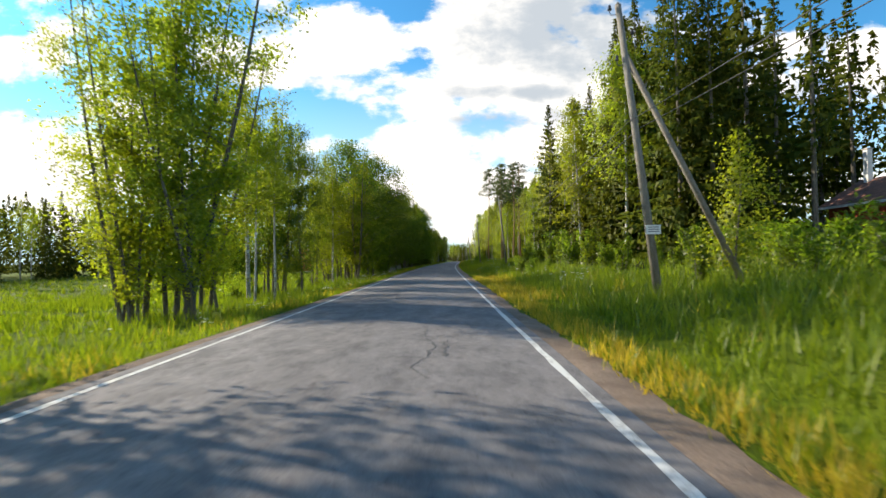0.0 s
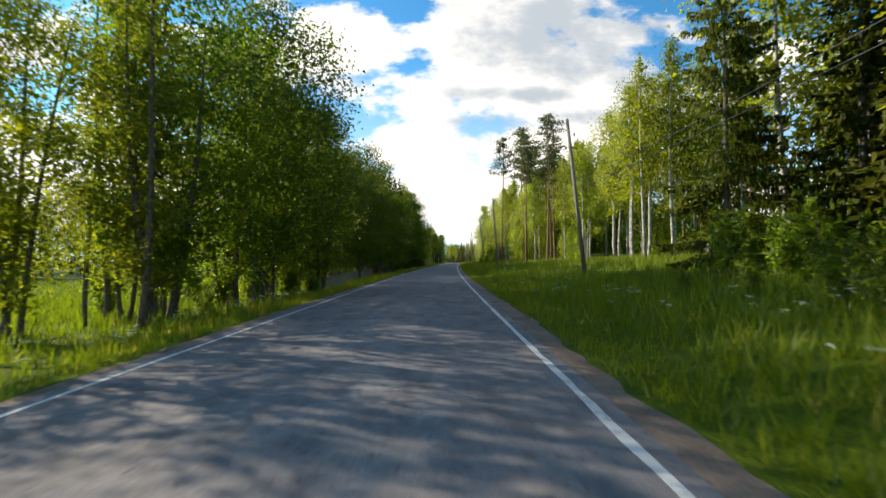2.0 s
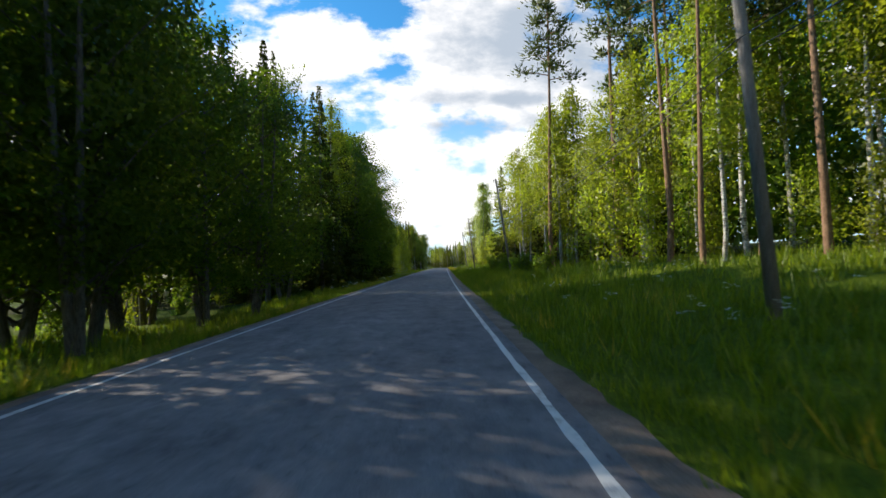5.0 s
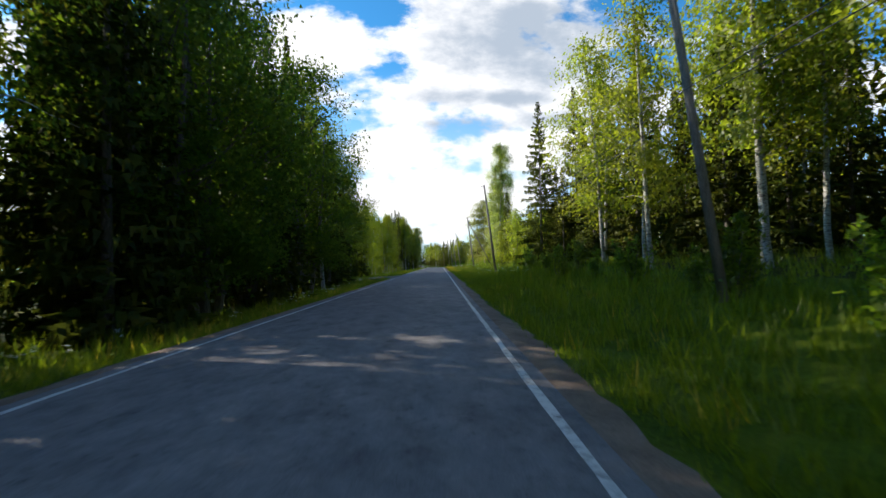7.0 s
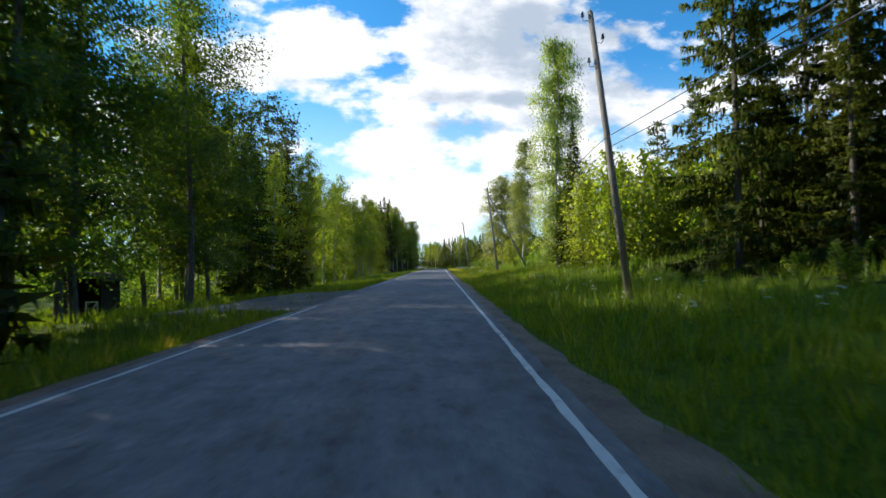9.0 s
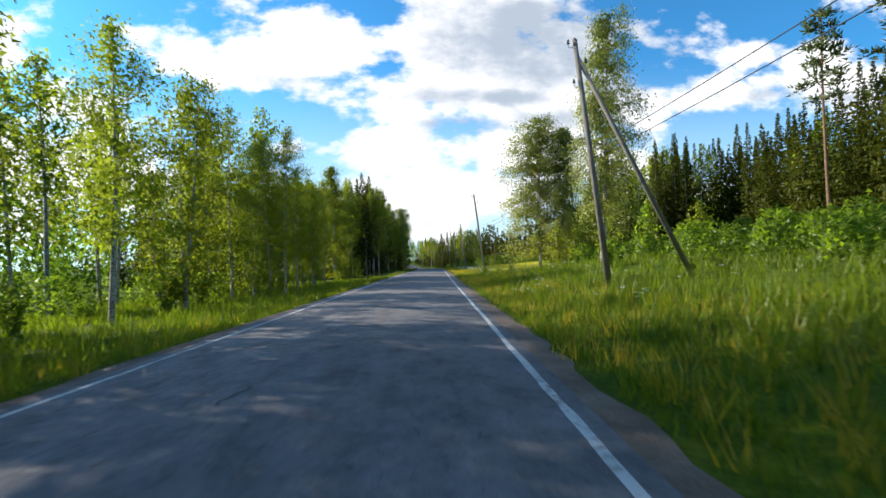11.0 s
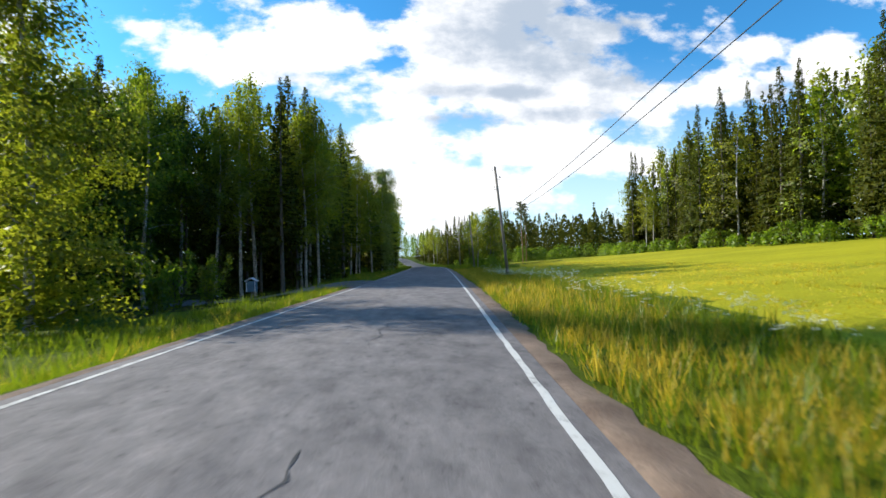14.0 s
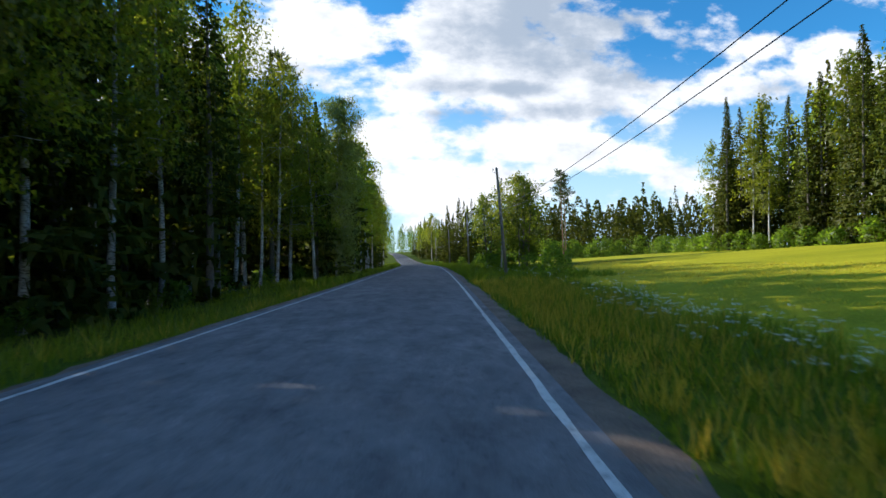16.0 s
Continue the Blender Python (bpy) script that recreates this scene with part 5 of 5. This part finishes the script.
POLES = [(13.6, 7.4, 8.4, 7.0), (60.3, 9.05, 8.6, 6.3), (94, 7.7, 8.8, 4.0), (131, 8.5, 9.0, 8.0), (168.8, 7.5, 9.1, 6.5), (205.5, 7.9, 9.2, 6.5),
         (242, 7.05, 9.1, 7.2), (276.5, 6.85, 8.7, 6.0), (308, 6.75, 7.8, 5.0), (343, 7.2, 7.8, 2.0), (380, 7.6, 7.8, 2.0), (418, 8.0, 7.8, 1.0)]
tops = []
for s, d, h, lean in POLES:
    root, at = utility_pole(s, d, h, lean)
    m = root.matrix_basis
    high = 5.6 if s == 242 else 5.1
    tops.append([m @ (at(high) + Vector((-0.13, 0, 0))), m @ (at(high - 0.2) + Vector((0.13, 0, 0)))])
    if s in (13.6, 205.5):  # stay pole propping the post
        bm = bmesh.new()
        foot, head = (Vector((3.0, 0.6, -0.2)), at(h - 1.4)) if s < 20 else (Vector((3.4, 0.3, -0.1)), at(h - 0.6))
        rod(bm, foot, head, 0.10, 0.075, 12)
        part("brace_post", bm, POLE_WOOD, root, "slanting wooden brace post", True)
    if s == 13.6:
        bm = bmesh.new()
        box(bm, -0.24, -0.135, 2.0, 0.42, 0.012, 0.26, None, 0.004)
        plate = part("sign_plate", bm, WHITE_PAINT, root, "small white notice plate")
        bm = bmesh.new()
        for z in (2.07, 2.01, 1.95):
            box(bm, -0.24, -0.144, z, 0.30, 0.004, 0.022)
        part("print", bm, SIGN_INK, plate)


def overhead_wire(a, b, sag):
    """One smooth sagging wire between two points."""
    n = 15
    t = np.linspace(0, 1, n)
    pts = np.array(a)[None] * (1 - t[:, None]) + np.array(b)[None] * t[:, None]
    pts[:, 2] -= sag * 4 * t * (1 - t)
    w = Wood()
    w.stem(pts, np.full(n, 0.011), 5)
    return tagged(new("overhead_wire", w.mesh("overhead_wire", WIRE)), "black overhead wire sagging between poles", "wire", "overhead wires")


for line in range(2):
    overhead_wire(tops[0][line] + Vector((1, -36, 0.3)), tops[0][line], 0.5)
    for k in range(len(tops) - 1):
        overhead_wire(tops[k][line], tops[k + 1][line], 0.55)


# ---- red house ----
def cottage(s, d, turn, boards, label):
    root = empty("house", s, d, 0.0, turn, label, "house")
    L, W, H = 9.0, 6.5, 3.0
    bm = bmesh.new()
    box(bm, 0, 0, H / 2 + 0.3, L, W, H)
    wall = part("wall", bm, boards, root)
    for k in range(int(L / 0.3)):
        bm = bmesh.new()
        box(bm, -L / 2 + 0.15 + 0.3 * k, -W / 2 - 0.012, H / 2 + 0.3, 0.045, 0.024, H)
        part("batten", bm, boards, wall)
    for sx in (-1, 1):
        bm = bmesh.new()
        vs = [bm.verts.new((sx * L / 2, y, z)) for y, z in ((-W / 2, H + 0.3), (W / 2, H + 0.3), (0, H + 2.3))]
        vs2 = [bm.verts.new((sx * (L / 2 - 0.1), y, z)) for y, z in ((-W / 2, H + 0.3), (W / 2, H + 0.3), (0, H + 2.3))]
        bm.faces.new(vs)
        bm.faces.new(vs2[::-1])
        part("gable", bm, boards, root)
    bm = bmesh.new()
    box(bm, 0, 0, 0.1, L + 0.1, W + 0.1, 0.5)
    part("plinth", bm, BRICK, root)
    for sy in (-1, 1):
        bm = bmesh.new()
        slope = math.atan2(2.0, W / 2)
        run = math.hypot(W / 2 + 0.6, (W / 2 + 0.6) * math.tan(slope))
        rot = Matrix.Rotation(-sy * slope, 3, "X")
        box(bm, 0, sy * (W / 4 + 0.3), H + 2.32 - (W / 4 + 0.3) * math.tan(slope), L + 1.0, run, 0.12, rot)
        roof = part("roof", bm, ROOF_TILE, root)
        for k in range(11):
            bm = bmesh.new()
            q = (k + 0.5) / 11
            box(bm, 0, sy * (q * (W / 2 + 0.6)), H + 2.41 - q * (W / 2 + 0.6) * math.tan(slope), L + 1.0, 0.36, 0.035, rot)
            part("tile_course", bm, ROOF_TILE, roof)
        bm = bmesh.new()
        box(bm, 0, sy * (W / 2 + 0.62), H + 2.3 - (W / 2 + 0.62) * math.tan(slope), L + 1.04, 0.04, 0.2)
        part("eaves_board", bm, WHITE_PAINT, root, "white painted eaves board")
    bm = bmesh.new()
    box(bm, 3.7, 0.4, H + 3.2, 0.45, 0.45, 3.4, None, 0.01)
    chimney = part("chimney", bm, WHITE_PAINT, root, "tall white rendered chimney")
    bm = bmesh.new()
    box(bm, 3.7, 0.4, H + 4.95, 0.56, 0.56, 0.1, None, 0.01)
    part("chimney_cap", bm, BRICK, chimney)
    for x, y, ry in ((-2.6, -W / 2, 0), (0.2, -W / 2, 0), (2.8, -W / 2, 0), (-L / 2, 0, 90)):
        rot = Matrix.Rotation(radians(-ry), 3, "Z")
        win = new("window")
        win.parent = root
        win.matrix_basis = Matrix.Translation((x, y, 1.85)) @ rot.to_4x4()
        bm = bmesh.new()
        for bx, bz, sx, sz in ((0, 0.68, 1.2, 0.1), (0, -0.68, 1.2, 0.1), (-0.55, 0, 0.1, 1.26), (0.55, 0, 0.1, 1.26), (0, 0, 0.06, 1.26)):
            box(bm, bx, -0.03, bz, sx, 0.08, sz)
        part("window_frame", bm, WHITE_PAINT, win, "white window frame")
        bm = bmesh.new()
        box(bm, 0, -0.008, 0, 1.0, 0.012, 1.26)
        part("pane", bm, GLASS_DARK, win)
    return root


cottage(38, 38.4, 90, RED_BOARD, "red wooden cottage with brown tiled roof and chimney")
cottage(112, -31, -90, OCHRE_BOARD, "ochre wooden house with brown roof behind roadside trees")


# ---- fence, shelter, boards ----
def picket_fence(s0, s1, d):
    root = empty("picket_fence", s0, d, 0.0, None, "weathered grey wooden picket fence below the trees", "fence")
    inv = root.matrix_basis.inverted()
    n = int((s1 - s0) / 0.16)
    bm = bmesh.new()
    box(bm, 0, 0, 0.45, 0.022, 0.075, 1.05, None, 0.004)
    pale = part("picket", bm, GREY_BOARD, root)
    rr = random.Random(3)
    for k in range(n):
        q = inv @ spot(s0 + 0.16 * k, d)
        m = Matrix.Translation((q.x, q.y, q.z + rr.uniform(-0.04, 0.04))) @ Matrix.Rotation(rr.uniform(-0.05, 0.05), 4, "X")
        if k == 0:
            pale.matrix_basis = m
            continue
        o = pale.copy()
        scene.collection.objects.link(o)
        o.matrix_basis = m
    for k in range(int((s1 - s0) / 2.4)):
        a, b = inv @ spot(s0 + 2.4 * k, d + 0.05), inv @ spot(s0 + 2.4 * (k + 1), d + 0.05)
        for z in (0.25, 0.72):
            bm = bmesh.new()
            rod(bm, a + Vector((-0.08, 0, z)), b + Vector((-0.08, 0, z)), 0.032, 0.03, 6)
            part("rail", bm, GREY_BOARD, root)
        bm = bmesh.new()
        rod(bm, a + Vector((-0.16, 0, -0.3)), a + Vector((-0.16, 0, 1.0)), 0.05, 0.045, 8)
        part("post", bm, GREY_BOARD, root)
    return root


picket_fence(68, 93, -7.7)


def shelter(s, d, turn):
    root = empty("bus_shelter", s, d, 0.0, turn, "small dark brown wooden shelter with curved roof among trees", "shelter")
    W, D, H = 2.1, 1.5, 2.05
    for name, x, y, sx, sy in (("back_wall", 0, D / 2, W, 0.05), ("side_wall", -W / 2, 0, 0.05, D), ("side_wall", W / 2, 0, 0.05, D)):
        bm = bmesh.new()
        box(bm, x, y, H / 2, sx, sy, H)
        wall = part(name, bm, DARK_BOARD, root)
        for k in range(9):
            bm = bmesh.new()
            f = (k + 0.5) / 9 - 0.5
            box(bm, x + (f * W if sx > 1 else math.copysign(0.03, x)), y + (f * D if sy > 1 else 0.03), H / 2, 0.03 if sx > 1 else 0.02, 0.02 if sx > 1 else 0.03, H - 0.02)
            part("batten", bm, DARK_BOARD, wall)
    for k in range(6):
        bm = bmesh.new()
        box(bm, -W / 2 + 0.06 + 0.11 * k, -D / 2, H / 2, 0.1, 0.03, H, None, 0.004)
        part("front_board", bm, DARK_BOARD, root)
    bm = bmesh.new()
    for k in range(9):
        a = radians(-36 + 9 * k)
        box(bm, 2.15 * math.sin(a), -0.1, H - 1.62 + 1.95 * math.cos(a), 0.36, D + 0.6, 0.07, Matrix.Rotation(a, 3, "Y"))
    part("roof", bm, DARK_BOARD, root, "low curved dark felt roof")
    bm = bmesh.new()
    box(bm, 0.28, -D / 2 + 0.02, 0.45, 0.07, 0.03, 0.9)
    box(bm, 0.85, -D / 2 + 0.02, 0.45, 0.07, 0.03, 0.9)
    box(bm, 0.565, -D / 2 + 0.02, 0.88, 0.64, 0.03, 0.07)
    box(bm, 0.565, -D / 2 + 0.02, 0.45, 0.05, 0.025, 1.0, Matrix.Rotation(radians(33), 3, "Y"))
    part("gate", bm, WHITE_PAINT, root, "white braced half gate")
    bm = bmesh.new()
    box(bm, 0, D / 2 - 0.25, 0.45, W - 0.1, 0.35, 0.05)
    part("bench", bm, GREY_BOARD, root)
    return root


shelter(179.5, -16.8, 0)


def info_board(s, d, turn):
    root = empty("notice_board", s, d, 0.0, turn, "white roadside notice board on two wooden posts", "notice board")
    for x in (-0.62, 0.62):
        bm = bmesh.new()
        box(bm, x, 0, 0.75, 0.09, 0.09, 1.9, None, 0.008)
        part("post", bm, GREY_BOARD, root)
    bm = bmesh.new()
    box(bm, 0, -0.07, 1.25, 1.2, 0.03, 0.72, None, 0.006)
    panel = part("panel", bm, SIGN_FACE, root, "pale blue-white panel")
    for n, x0, z, high in ((9, -0.46, 1.41, 0.15), (4, -0.2, 1.12, 0.14)):
        bm = bmesh.new()
        box(bm, x0 + 0.0575 * (n - 1), -0.088, z, 0.115 * n - 0.04, 0.004, high)
        part("print_bar", bm, SIGN_INK, panel)
    bm = bmesh.new()
    box(bm, 0, -0.02, 1.66, 1.42, 0.16, 0.04, None, 0.006)
    part("cap_board", bm, GREY_BOARD, root)
    return root


info_board(243, -13.0, 4)


def house_box(s, d, turn):
    root = empty("roadside_box", s, d, 0.0, turn, "small blue-grey wooden box with white gabled roof on a post", "mailbox")
    bm = bmesh.new()
    box(bm, 0, 0, 0.3, 0.10, 0.10, 0.9, None, 0.008)
    part("post", bm, GREY_BOARD, root)
    bm = bmesh.new()
    box(bm, 0, 0, 0.92, 0.62, 0.42, 0.72, None, 0.008)
    part("body", bm, BLUE_PAINT, root, "blue-grey painted box")
    for sx in (-1, 1):
        bm = bmesh.new()
        box(bm, sx * 0.21, 0, 1.40, 0.50, 0.56, 0.04, Matrix.Rotation(sx * radians(30), 3, "Y"), 0.005)
        part("roof_board", bm, WHITE_PAINT, root, "white roof board")
        bm = bmesh.new()
        box(bm, sx * 0.29, -0.215, 0.92, 0.05, 0.02, 0.72)
        part("corner_board", bm, WHITE_PAINT, root, "white corner board")
    bm = bmesh.new()
    box(bm, 0, -0.217, 0.95, 0.36, 0.014, 0.42, None, 0.004)
    part("door", bm, BLUE_PAINT, root)
    return root


box_root = house_box(275.8, -12.6, 0)
box_root.matrix_basis = box_root.matrix_basis @ Matrix.Scale(1.08, 4)

root = empty("red_sign", 65, -8.3, 0.0, None, "red enamel sign on a grey post below trees", "sign")
bm = bmesh.new()
rod(bm, (0, 0, -0.2), (0, 0, 2.7), 0.035, 0.035, 8)
part("post", bm, IRON, root)
bm = bmesh.new()
box(bm, 0, -0.05, 2.3, 0.5, 0.02, 0.7, None, 0.006)
part("plate", bm, RED_SIGN, root)
